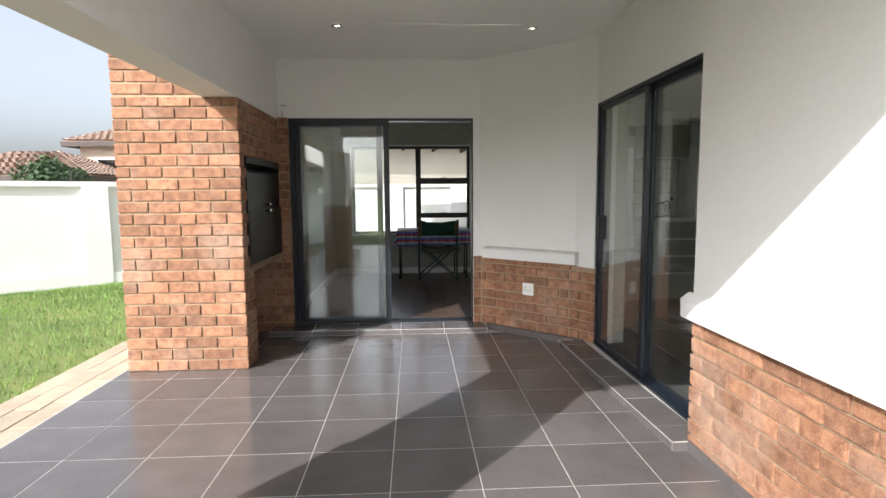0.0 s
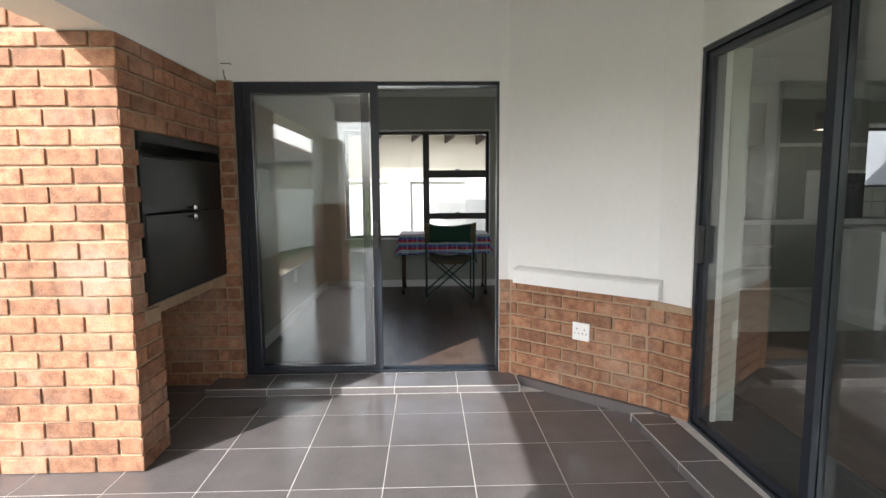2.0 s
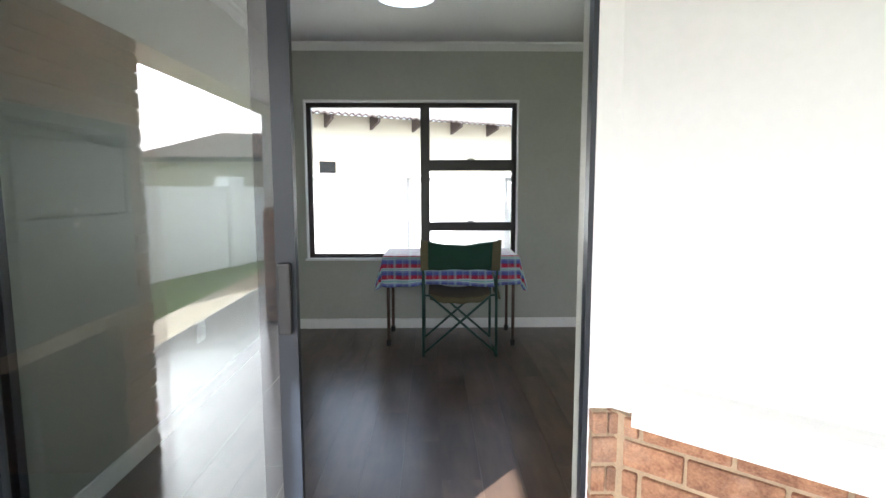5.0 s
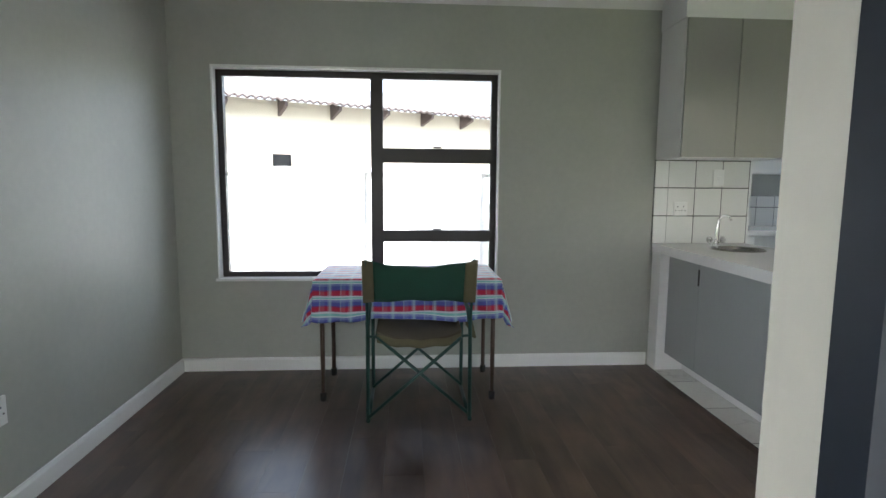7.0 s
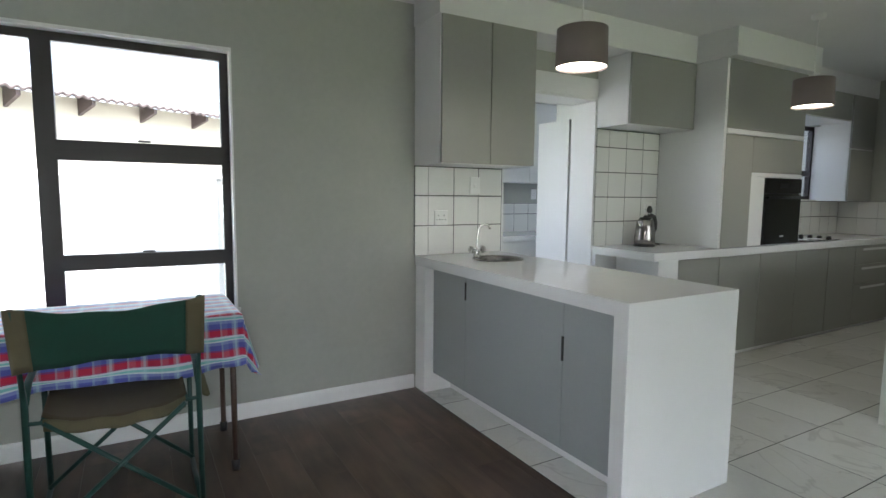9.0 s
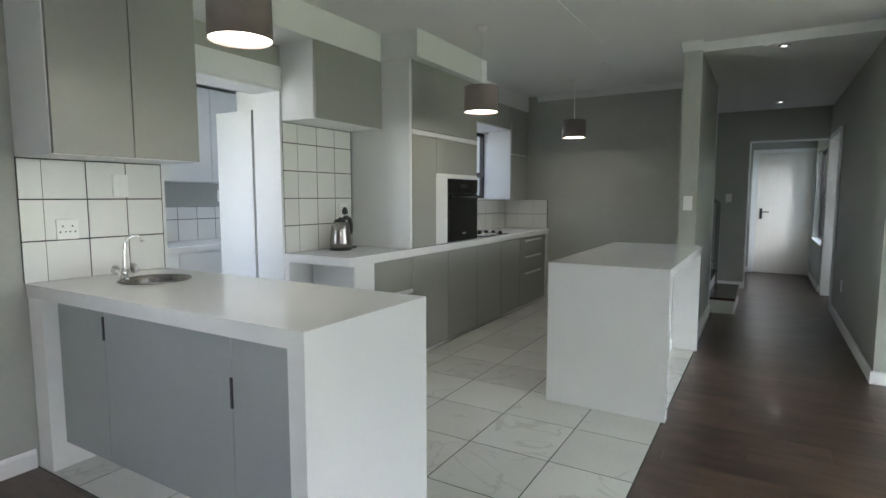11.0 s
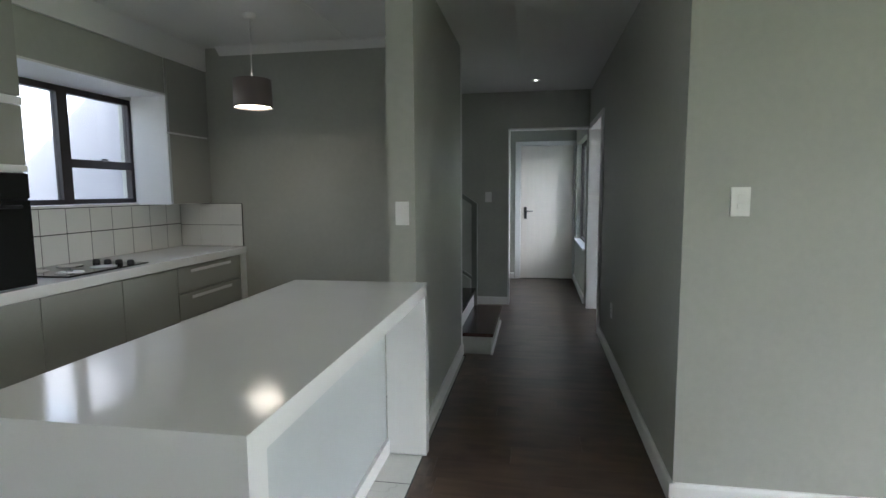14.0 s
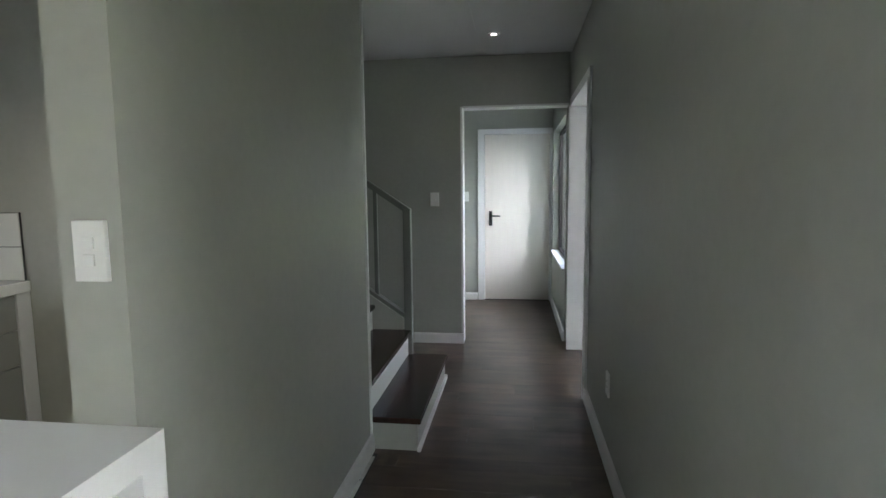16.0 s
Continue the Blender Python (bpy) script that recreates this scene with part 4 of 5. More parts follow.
# ---- pendant and ceiling lamps ----
def pendant(x, y, z, label):
    t = thing("pendant_lamp", (x, y, z), label, "lamp", "kitchen pendant lamps")
    part("shade", lathe(bmesh.new(), (x, y, z), [(0.128, 0), (0.130, 0.0), (0.126, 0.19), (0.122, 0.192), (0.02, 0.192), (0.02, 0.188), (0.120, 0.188), (0.126, 0.004), (0.128, 0)], 40), M_shade, t, "taupe fabric drum shade")
    part("diffuser", lathe(bmesh.new(), (x, y, z + 0.012), [(0.125, 0), (0.124, 0.004), (0.0, 0.004)], 40), M_glow, t, "glowing opal disc")
    part("cord", tube(bmesh.new(), [(x, y, z + 0.19), (x, y, CL - 0.03)], 0.0035, 8), M_plastic, t)
    part("ceiling_rose", lathe(bmesh.new(), (x, y, CL), [(0.045, -0.001), (0.042, -0.025), (0.01, -0.035), (0, -0.035)], 24), M_plastic, t)
    return t


for x, y in ((3.09, 8.09), (5.31, 8.10), (7.45, 8.04)):
    pendant(x, y, 2.0, "lit taupe drum pendant lamp hanging over the kitchen")


def downlight(x, y, z):
    t = thing("downlight", (x, y, z), "small lit downlight set into the white ceiling", "lamp", "downlights")
    part("trim_ring", lathe(bmesh.new(), (x, y, z), [(0.047, -0.001), (0.046, -0.007), (0.03, -0.009), (0.027, -0.002)], 24), M_chrome, t)
    part("bulb", lathe(bmesh.new(), (x, y, z - 0.003), [(0.018, 0), (0.0, -0.001)], 20), M_spot, t)


for x, y, z in ((0.08, 4.68, 2.65), (1.61, 4.70, 2.65), (6.70, 6.13, 2.55), (9.72, 6.11, 2.55)):
    downlight(x, y, z)
dome = thing("ceiling_lamp", (0.64, 7.75, CL), "round flush ceiling lamp with a pale opal dome", "lamp")
part("dome", lathe(bmesh.new(), (0.64, 7.75, CL), [(0.19, -0.012), (0.196, -0.03), (0.196, -0.085), (0.18, -0.102), (0.10, -0.112), (0, -0.115)], 40), M_dome, dome)
part("rim", lathe(bmesh.new(), (0.64, 7.75, CL), [(0.19, -0.001), (0.208, -0.003), (0.208, -0.014), (0.198, -0.016)], 40), M_chrome, dome)

# ---- built-in barbecue ----
br = thing("built_in_barbecue", (-0.65, 5.15, 0.78), "black steel built-in barbecue closed by two shutters in a brick wall", "barbecue")
for row in ((-0.79, -0.638, 4.615, 4.645, 0.79, 1.65), (-0.79, -0.638, 5.665, 5.695, 0.79, 1.65), (-0.79, -0.638, 4.6455, 5.6645, 1.60, 1.65)):
    part("surround", boxes(row), M_black, br)
part("firebox", boxes((-1.2, -0.78, 4.645, 5.665, 0.79, 1.64)), M_black, br)
part("upper_shutter", boxes((-0.665, -0.648, 4.65, 5.66, 1.245, 1.53), bevel=0.004), M_black, br)
part("lower_shutter", boxes((-0.655, -0.632, 4.63, 5.68, 0.795, 1.238), bevel=0.004), M_black, br)
part("hood", tube(bmesh.new(), [(-0.66, 4.65, 1.535), (-0.66, 5.66, 1.535)], 0.012, 10), M_black, br)
for zk in (1.266, 1.214):
    k = part("knob", lathe(bmesh.new(), (0, 0, 0), [(0, 0), (0.007, 0), (0.007, 0.03), (0.016, 0.034), (0.018, 0.046), (0.012, 0.054), (0, 0.055)], 16), M_chrome, br, "chrome knob")
    k.matrix_basis = Matrix.Translation(Vector((-0.635, 5.105, zk)) - ORIGIN[br.name]) @ Matrix.Rotation(radians(90), 4, "Y") @ Matrix.Translation(ORIGIN[br.name])
part("sill", boxes((-0.80, -0.637, 4.60, 5.70, 0.780, 0.789), bevel=0.002), M_mortar, br, "pale cement sill")


# ---- cut cable ends above the brick pier ----
cb = thing("cable_end", (-0.6, 5.70, 2.12), "two short black cable ends poking out of the plaster", "cable")
part("cable", tube(bmesh.new(), [(-0.60, 5.725, 2.10), (-0.60, 5.70, 2.115), (-0.605, 5.695, 2.16)], 0.004, 8), M_blackplastic, cb)
part("cable", tube(bmesh.new(), [(-0.56, 5.725, 2.20), (-0.565, 5.70, 2.205), (-0.62, 5.69, 2.20)], 0.003, 8), M_blackplastic, cb)


# ---- sockets and switches ----
def plate(name, at, normal, w, h, label, holes=None, rockers=0):
    """A wall plate at a place, facing along normal (degrees about z; 0 faces -y)."""
    t = tagged(new(name), label, "socket" if "socket" in name else "switch", "wall plates")
    t.matrix_basis = Matrix.Translation(at) @ Matrix.Rotation(radians(normal), 4, "Z")
    ORIGIN[t.name] = Vector()
    part("cover", box(bmesh.new(), -w / 2, w / 2, -0.009, 0.004, -h / 2, h / 2, bevel=0.003), M_plastic, t)
    if holes:
        for gx in holes:
            for dx, dz in ((0, 0.016), (-0.012, -0.012), (0.012, -0.012)):
                bm = bmesh.new()
                lathe(bm, (0, 0, 0), [(0.0038, 0.0), (0.0038, 0.001), (0, 0.001)], 10)
                bmesh.ops.rotate(bm, verts=bm.verts, cent=(0, 0, 0), matrix=Matrix.Rotation(radians(90), 3, "X"))
                bmesh.ops.translate(bm, verts=bm.verts, vec=(gx + dx, -0.0092, dz))
                part("pin_hole", bm, M_blackplastic, t)
    for k in range(rockers):
        zc = (k - (rockers - 1) / 2) * 0.034
        part("rocker", box(bmesh.new(), -0.012, 0.012, -0.0135, -0.0085, zc - 0.012, zc + 0.012, bevel=0.002), M_plastic, t)
    return t


DX, DY = 2.085 - 1.31, 5.01 - 5.715
diag_ang = math.degrees(math.atan2(DY, DX))
plate("wall_socket", (1.722, 5.287, 0.45), diag_ang, 0.115, 0.115, "white double socket on the brick plinth", (-0.026, 0.026))
plate("wall_socket", (-0.625, 7.49, 0.48), 90, 0.115, 0.115, "white double socket on the sage wall", (-0.026, 0.026))
plate("wall_socket", (2.90, 9.188, 1.20), 0, 0.10, 0.10, "white double socket on the tiled splashback", (-0.022, 0.022))
plate("wall_switch", (3.17, 9.188, 1.42), 0, 0.08, 0.12, "white isolator switch on the tiled splashback", None, 1)
plate("wall_socket", (4.955, 9.188, 1.255), 0, 0.10, 0.10, "white socket on the tiled splashback", (-0.022,))
plate("wall_switch", (6.27, 5.275, 1.365), -90, 0.075, 0.12, "white two-gang light switch on the sage wall", None, 2)
plate("wall_switch", (6.568, 6.766, 1.305), -90, 0.07, 0.12, "white two-gang light switch on the wall end", None, 2)
plate("wall_switch", (10.35, 6.655, 1.34), -90, 0.075, 0.12, "white light switch by the stairs", None, 1)
plate("wall_switch", (12.32, 6.56, 1.34), -90, 0.07, 0.12, "white light switch beside the end door", None, 1)
plate("wall_socket", (8.28, 5.49, 0.46), 180, 0.075, 0.115, "white socket low on the corridor wall", (0,))


# ---- table with cloth, and chair ----
tab = thing("table", (0.95, 8.84, FL), "small table with brown steel legs under a checked cloth", "table")
part("tabletop", boxes((0.405, 1.495, 8.575, 9.12, 0.775, 0.802)), M_brown, tab)
for lx, ly in ((0.435, 8.62), (1.463, 8.60), (0.44, 9.07), (1.475, 9.085)):
    leg = part("leg", tube(bmesh.new(), [(lx, ly, FL + 0.04), (lx, ly, 0.776)], 0.0135, 10), M_brown, tab)
    part("rubber_foot", lathe(bmesh.new(), (lx, ly, FL + 0.001), [(0, 0), (0.02, 0), (0.02, 0.045), (0.015, 0.05), (0, 0.05)], 12), M_blackplastic, leg)

# The cloth: a top sheet that falls over the edges in folds.
bm = bmesh.new()
uvl = bm.loops.layers.uv.new("cloth")
nx, ny = 88, 56
W, D = 1.11, 0.56
grid = {}
for i in range(nx + 1):
    for j in range(ny + 1):
        u = -0.27 + (W + 0.54) * i / nx
        v = -0.24 + (D + 0.30) * j / ny
        ox = max(-u, u - W, 0.0)
        oy = max(-v, v - D, 0.0)
        cx, cy = min(max(u, 0), W), min(max(v, 0), D)
        drop = math.hypot(ox, oy) if ox and oy else ox + oy
        flare = 0.21 * drop
        wave = 0.018 * drop / 0.25 * math.sin((u * 23 + v * 19) + 1.3 * math.sin(u * 7 + v * 5))
        sx = -1 if u < 0 else 1
        sy = -1 if v < 0 else 1
        if ox and oy:
            a = math.atan2(oy, ox)
            fold = 0.5 + 0.5 * math.cos(8 * (a - 0.785))
            px, py = cx + sx * (flare * (0.5 + 0.75 * fold)) * math.cos(a), cy + sy * (flare * (0.5 + 0.75 * fold)) * math.sin(a)
            fall = min(drop * 0.97, 0.27 + 0.12 * (drop - 0.27))
        else:
            px, py, fall = cx + (sx * (flare + wave) if ox else 0), cy + (sy * (flare + wave) if oy else 0), drop * 0.98
        fall += 0.012 * math.sin(u * 9 + 0.5) * (drop > 0.2)
        bump = 0.0015 * math.sin(u * 31) * math.sin(v * 27)
        grid[i, j] = (bm.verts.new((0.395 + px, 8.565 + py, 0.807 - fall + bump)), (u, v))
for i in range(nx):
    for j in range(ny):
        q = [grid[i, j], grid[i + 1, j], grid[i + 1, j + 1], grid[i, j + 1]]
        f = bm.faces.new([g[0] for g in q])
        f.smooth = True
        for lp, g in zip(f.loops, q):
            lp[uvl].uv = g[1]
cl = solid("tablecloth", bm, M_cloth, "red, blue and white checked cloth draped over the table", "tablecloth")
cl.modifiers.new("thickness", "SOLIDIFY").thickness = 0.002

ch = thing("folding_chair", (1.02, 8.6, FL), "green folding director's chair with canvas back and seat", "chair")
XL, XR, YB, YF = 0.728, 1.290, 8.315, 8.77
for x in (XL, XR):
    part("back_post", tube(bmesh.new(), [(x, YB - 0.02, FL + 0.012), (x, YB, 0.60), (x, YB - 0.075, 0.80), (x, YB - 0.15, 0.972)], 0.0115, 10), M_greentube, ch)
    part("front_post", tube(bmesh.new(), [(x, YF + 0.02, FL + 0.012), (x, YF, 0.66)], 0.0115, 10), M_greentube, ch)
    part("armrest", tube(bmesh.new(), [(x, YB, 0.60), (x, YB + 0.10, 0.655), (x, YF - 0.08, 0.675), (x, YF, 0.655)], 0.013, 10), M_greentube, ch)
    part("foot_rail", tube(bmesh.new(), [(x, YB - 0.03, FL + 0.013), (x, YF + 0.03, FL + 0.013)], 0.0115, 10), M_greentube, ch)
    part("seat_rail", tube(bmesh.new(), [(x + (0.05 if x == XL else -0.05), YB - 0.0, 0.53), (x + (0.05 if x == XL else -0.05), YF, 0.545)], 0.011, 10), M_greentube, ch)
    part("side_link", tube(bmesh.new(), [(x, YB - 0.005, 0.535), (x + (0.05 if x == XL else -0.05), YB, 0.53)], 0.008, 8), M_greentube, ch)
for y, off in ((YB - 0.015, 0.0), (YF - 0.01, 0.012)):
    part("cross_bar", tube(bmesh.new(), [(XL, y - 0.012, FL + 0.03), (XR - 0.05, y - 0.012, 0.53)], 0.0095, 10), M_greentube, ch)
    part("cross_bar", tube(bmesh.new(), [(XR, y + 0.012, FL + 0.03), (XL + 0.05, y + 0.012, 0.53)], 0.0095, 10), M_greentube, ch)


def canvas(rows, cols, fn):
    bm = bmesh.new()
    g = [[bm.verts.new(fn(i / cols, j / rows)) for i in range(cols + 1)] for j in range(rows + 1)]
    for j in range(rows):
        for i in range(cols):
            bm.faces.new((g[j][i], g[j][i + 1], g[j + 1][i + 1], g[j + 1][i])).smooth = True
    bmesh.ops.recalc_face_normals(bm, faces=bm.faces)
    bmesh.ops.solidify(bm, geom=bm.faces[:], thickness=0.004)
    return bm


def back_fn(u0, u1, push=0.0):
    def fn(u, v):
        s = u0 + (u1 - u0) * u
        sag = math.sin(math.pi * s)
        return (XL - 0.018 + (XR - XL + 0.036) * s, YB - 0.065 - 0.095 * v - push + 0.06 * sag, 0.735 + 0.243 * v - 0.045 * sag * v + 0.003 * math.sin(s * 19))
    return fn


part("backrest", canvas(8, 26, back_fn(0.085, 0.905)), M_green, ch, "dark green canvas back")
part("back_sleeve", canvas(8, 5, back_fn(0.0, 0.095, 0.004)), M_olive, ch, "olive canvas sleeve")
part("back_sleeve", canvas(8, 5, back_fn(0.895, 1.0, 0.004)), M_olive, ch, "olive canvas sleeve")
part("seat", canvas(12, 26, lambda u, v: (XL + 0.045 + (XR - XL - 0.09) * u, YB + (YF - YB) * v, 0.535 + 0.035 * v - (0.03 + 0.03 * v) * math.sin(math.pi * u) ** 0.7 + 0.018 * (2 * u - 1) ** 4)), M_seat, ch, "worn brown canvas seat")
part("seat_hem", canvas(3, 22, lambda u, v: (XL + 0.05 + (XR - XL - 0.10) * u, YB - 0.004, 0.545 - 0.032 * math.sin(math.pi * u) ** 0.7 - 0.045 * v + 0.004 * math.sin(u * 21))), M_olive, ch, "folded olive canvas hem")
part("side_pouch", canvas(8, 8, lambda u, v: (XR + 0.018 + 0.05 * math.sin(math.pi * u) * (0.3 + 0.7 * v), YB + 0.16 + 0.2 * u, 0.60 - 0.15 * v + 0.05 * v * abs(2 * u - 1) ** 3)), M_olive, ch, "olive canvas side pouch")

# ---- stairs ----
st = thing("staircase", (8.9, 6.6, FL), "stairs with dark wooden treads and pale risers", "stairs")
for k in range(9):
    y0 = 6.455 + 0.265 * k
    zt = FL + 0.18 * (k + 1)
    r = part("riser", boxes((8.30 if k == 0 else 8.288, 9.40, y0, y0 + (0.3 if k else 0.245), max(FL + 0.001, zt - 0.21), zt - 0.032)), M_sage if k == 0 else M_white, st, "pale painted riser")
    part("tread", boxes((8.286, 9.425, y0 - 0.02, y0 + 0.27, zt - 0.031, zt), bevel=0.008), M_darkwood, st, "dark varnished wooden tread")
part("skirting", boxes((8.286, 9.42, 6.437, 6.4545, FL + 0.001, FL + 0.022), (9.4005, 9.42, 6.437, 6.70, FL + 0.001, FL + 0.03)), M_white, st, "white painted foot strip")
part("string", prism([(9.405, 6.705), (9.45, 6.705), (9.45, 9.0), (9.405, 9.0)], FL + 0.001, FL + 0.02), M_white, st)
bm = bmesh.new()
vs = [bm.verts.new((x, y, z)) for x in (9.405, 9.445) for y, z in ((6.76, FL + 0.02), (6.76, 0.50), (9.0, 2.02), (9.0, FL + 0.02))]
for q in ((3, 2, 1, 0), (4, 5, 6, 7), (0, 1, 5, 4), (1, 2, 6, 5), (2, 3, 7, 6), (3, 0, 4, 7)):
    bm.faces.new([vs[i] for i in q])
part("side_wall", bm, M_sage, st)
bm = bmesh.new()
vs = [bm.verts.new((x, y, z)) for x in (9.395, 9.455) for y, z in ((6.74, 0.50), (6.74, 0.53), (9.0, 2.05), (9.0, 2.02))]
for q in ((3, 2, 1, 0), (4, 5, 6, 7), (0, 1, 5, 4), (1, 2, 6, 5), (2, 3, 7, 6), (3, 0, 4, 7)):
    bm.faces.new([vs[i] for i in q])
part("capping", bm, M_rail, st)
part("newel_post", boxes((9.395, 9.455, 6.69, 6.745, FL + 0.001, 1.29), bevel=0.004), M_rail, st, "painted newel post")
bm = bmesh.new()
vs = [bm.verts.new((x, y, z)) for x in (9.398, 9.452) for y, z in ((6.70, 1.245), (6.70, 1.292), (9.0, 2.842), (9.0, 2.795))]
for q in ((3, 2, 1, 0), (4, 5, 6, 7), (0, 1, 5, 4), (1, 2, 6, 5), (2, 3, 7, 6), (3, 0, 4, 7)):
    bm.faces.new([vs[i] for i in q])
part("handrail", bm, M_rail, st, "painted sloping handrail")
for k in range(5):
    y = 6.95 + 0.24 * k
    part("baluster", boxes((9.412, 9.438, y - 0.013, y + 0.013, 0.52 + (y - 6.76) * 0.673, 1.25 + (y - 6.70) * 0.673)), M_rail, st)

# ---- end door and casings ----
d3 = thing("door_3", (12.3, 5.93, FL), "closed white panel-free door with a black lever handle", "door")
d3["kind"] = "structure"
part("leaf", boxes((12.325, 12.365, 5.545, 6.325, FL + 0.008, 2.085), bevel=0.003), M_door, d3)
part("door_frame", boxes((12.305, 12.405, 6.33, 6.41, FL, 2.15), (12.30, 12.40, 5.512, 5.54, FL, 2.15), (12.30, 12.40, 5.54, 6.33, 2.09, 2.15)), M_white, d3, "white painted door frame")
h = part("door_handle", boxes((12.314, 12.3245, 6.235, 6.275, 0.98, 1.16), bevel=0.003), M_blackplastic, d3, "black lever handle on a plate")
part("lever", tube(bmesh.new(), [(12.32, 6.255, 1.10), (12.275, 6.255, 1.10), (12.272, 6.14, 1.10)], 0.009, 10), M_blackplastic, h)
cs = thing("door_4", (9.7, 5.5, FL), "white painted casing round an open side doorway", "door")
cs["kind"] = "structure"
part("casing_head", boxes((9.06, 10.31, 5.485, 5.508, 2.09, 2.155)), M_white, cs)
part("casing_left", boxes((9.06, 9.122, 5.492, 5.508, FL + 0.09, 2.09), (9.118, 9.132, 5.352, 5.515, FL, 2.10)), M_white, cs)
part("casing_right", boxes((10.24, 10.31, 5.492, 5.508, FL, 2.09), (10.238, 10.252, 5.352, 5.515, FL, 2.10)), M_white, cs)
part("lining_head", boxes((9.132, 10.238, 5.352, 5.512, 2.088, 2.101)), M_white, cs)

# ---- scullery beyond the kitchen ----
sc = thing("scullery_base_cabinet", (3.97, 10.6, FL), "white scullery base cupboards with a worktop", "cabinet")
part("body", boxes((3.21, 5.39, 10.33, 10.89, FL + 0.001, 0.90)), M_board, sc)
part("top", boxes((3.205, 5.395, 10.29, 10.895, 0.902, 0.95), bevel=0.003), M_top, sc)
for a in (3.22, 3.725, 4.23, 4.735):
    part("door", front(bmesh.new(), a, a + 0.50, 10.31, 10.329, 0.15, 0.66), M_board, sc)
    part("drawer_front", front(bmesh.new(), a, a + 0.50, 10.31, 10.329, 0.67, 0.89), M_board, sc)
tc = thing("tall_cabinet", (4.4, 9.75, FL), "tall white scullery cupboard just inside the opening", "cabinet")
part("body", boxes((4.345, 4.419, 9.50, 9.90, FL + 0.001, 1.98)), M_board, tc)
part("side_panel", boxes((4.322, 4.344, 9.505, 9.90, FL + 0.001, 2.0)), M_board, tc)
su = thing("scullery_wall_cabinet", (3.97, 10.7, 1.5), "white scullery wall cupboard", "cabinet", "kitchen wall cupboards")
part("body", boxes((3.21, 5.30, 10.55, 10.89, 1.49, 2.32)), M_board, su)
for a in (3.22, 3.725, 4.23, 4.735):
    part("door", front(bmesh.new(), a, a + 0.50, 10.53, 10.549, 1.495, 2.315), M_board, su)
structure("trim_scullery_strip", boxes((3.21, 5.39, 10.885, 10.897, 1.27, 1.49)), M_sage, "sage painted strip of wall under the scullery cupboards")
plate("wall_socket", (5.08, 10.885, 1.37), 0, 0.075, 0.115, "white socket on the scullery wall", (0,))

# ---- outside ----
structure("wall_garden", prism([(-12.0, 3.35), (-2.6, 10.6), (-2.72, 10.76), (-12.12, 3.5)], -0.1, 1.50), M_plaster, "white plastered garden wall with a coping")
structure("trim_garden_coping", prism([(-12.0, 3.29), (-2.56, 10.57), (-2.74, 10.82), (-12.16, 3.54)], 1.50, 1.58), M_plaster, "white plastered coping")
d = Vector((9.4, 7.25, 0)).normalized()
nrm = Vector((d.y, -d.x, 0))
for s in (3.0, 6.4, 9.6):
    c = Vector((-12.0, 3.35, 0)) + d * s
    structure("trim_garden_pier", prism([tuple((c + d * a + nrm * b)[:2]) for a, b in ((-0.18, -0.02), (-0.18, 0.06), (0.18, 0.06), (0.18, -0.02))], -0.1, 1.50), M_plaster, "white plastered wall pier")
structure("trim_garden_plinth", prism([tuple((Vector((-12.0, 3.35, 0)) + d * a + nrm * b)[:2]) for a, b in ((0, -0.02), (0, 0.05), (11.8, 0.05), (11.8, -0.02))], -0.1, 0.12), M_plaster, "white plastered wall base")
A0, A1 = Vector((-3.9, 0.6, 0)), Vector((-1.2, -7.7, 0))
dv = (A1 - A0).normalized()
nv = Vector((-dv.y, dv.x, 0))
structure("wall_garden_south", prism([tuple((A0 + dv * a + nv * b)[:2]) for a, b in ((0, -0.2), (0, 0), (8.7, 0), (8.7, -0.2))], -0.1, 1.32), M_plaster, "white plastered garden wall with piers beside the lawn")
structure("trim_garden_south_coping", prism([tuple((A0 + dv * a + nv * b)[:2]) for a, b in ((0, -0.24), (0, 0.04), (8.7, 0.04), (8.7, -0.24))], 1.32, 1.38), M_plaster, "white plastered coping")
for s in (0.4, 3.3, 6.2):
    structure("trim_garden_south_pier", prism([tuple((A0 + dv * (s + a) + nv * b)[:2]) for a, b in ((0, -0.25), (0, 0.06), (0.4, 0.06), (0.4, -0.25))], -0.1, 1.56), M_plaster, "white plastered wall pier")
structure("wall_boundary", boxes((-9, 14, 12.0, 12.2, -0.1, 1.50)), M_plaster, "white plastered boundary wall")
structure("trim_boundary_coping", boxes((-9, 14, 11.925, 12.25, 1.50, 1.56)), M_plaster, "white plastered coping")
for x in (0.05, 1.45, 4.5, -3.0):
    structure("trim_boundary_pier", boxes((x, x + 0.38, 11.94, 12.01, -0.1, 1.50)), M_plaster, "white plastered wall pier")
# Unseen pale slabs, added to bounce neutral light onto the neighbour's wall and window.
structure("pavement", boxes((-9.0, 14.0, 12.2, 26.0, -0.09, -0.055), (-0.8, 14.0, 9.46, 11.99, -0.09, -0.055)), M_grout, "unseen pale ground slabs added to bounce light")
structure("wall_wing", boxes((8.7, 8.9, 9.46, 11.7, -0.1, 2.75)), M_plaster_shade, "plastered wing wall outside the kitchen window with its shade in the grey colour")
structure("wall_boundary_east", boxes((9.0, 14, 2.0, 2.15, -0.1, 1.9)), M_plaster, "white plastered boundary wall")

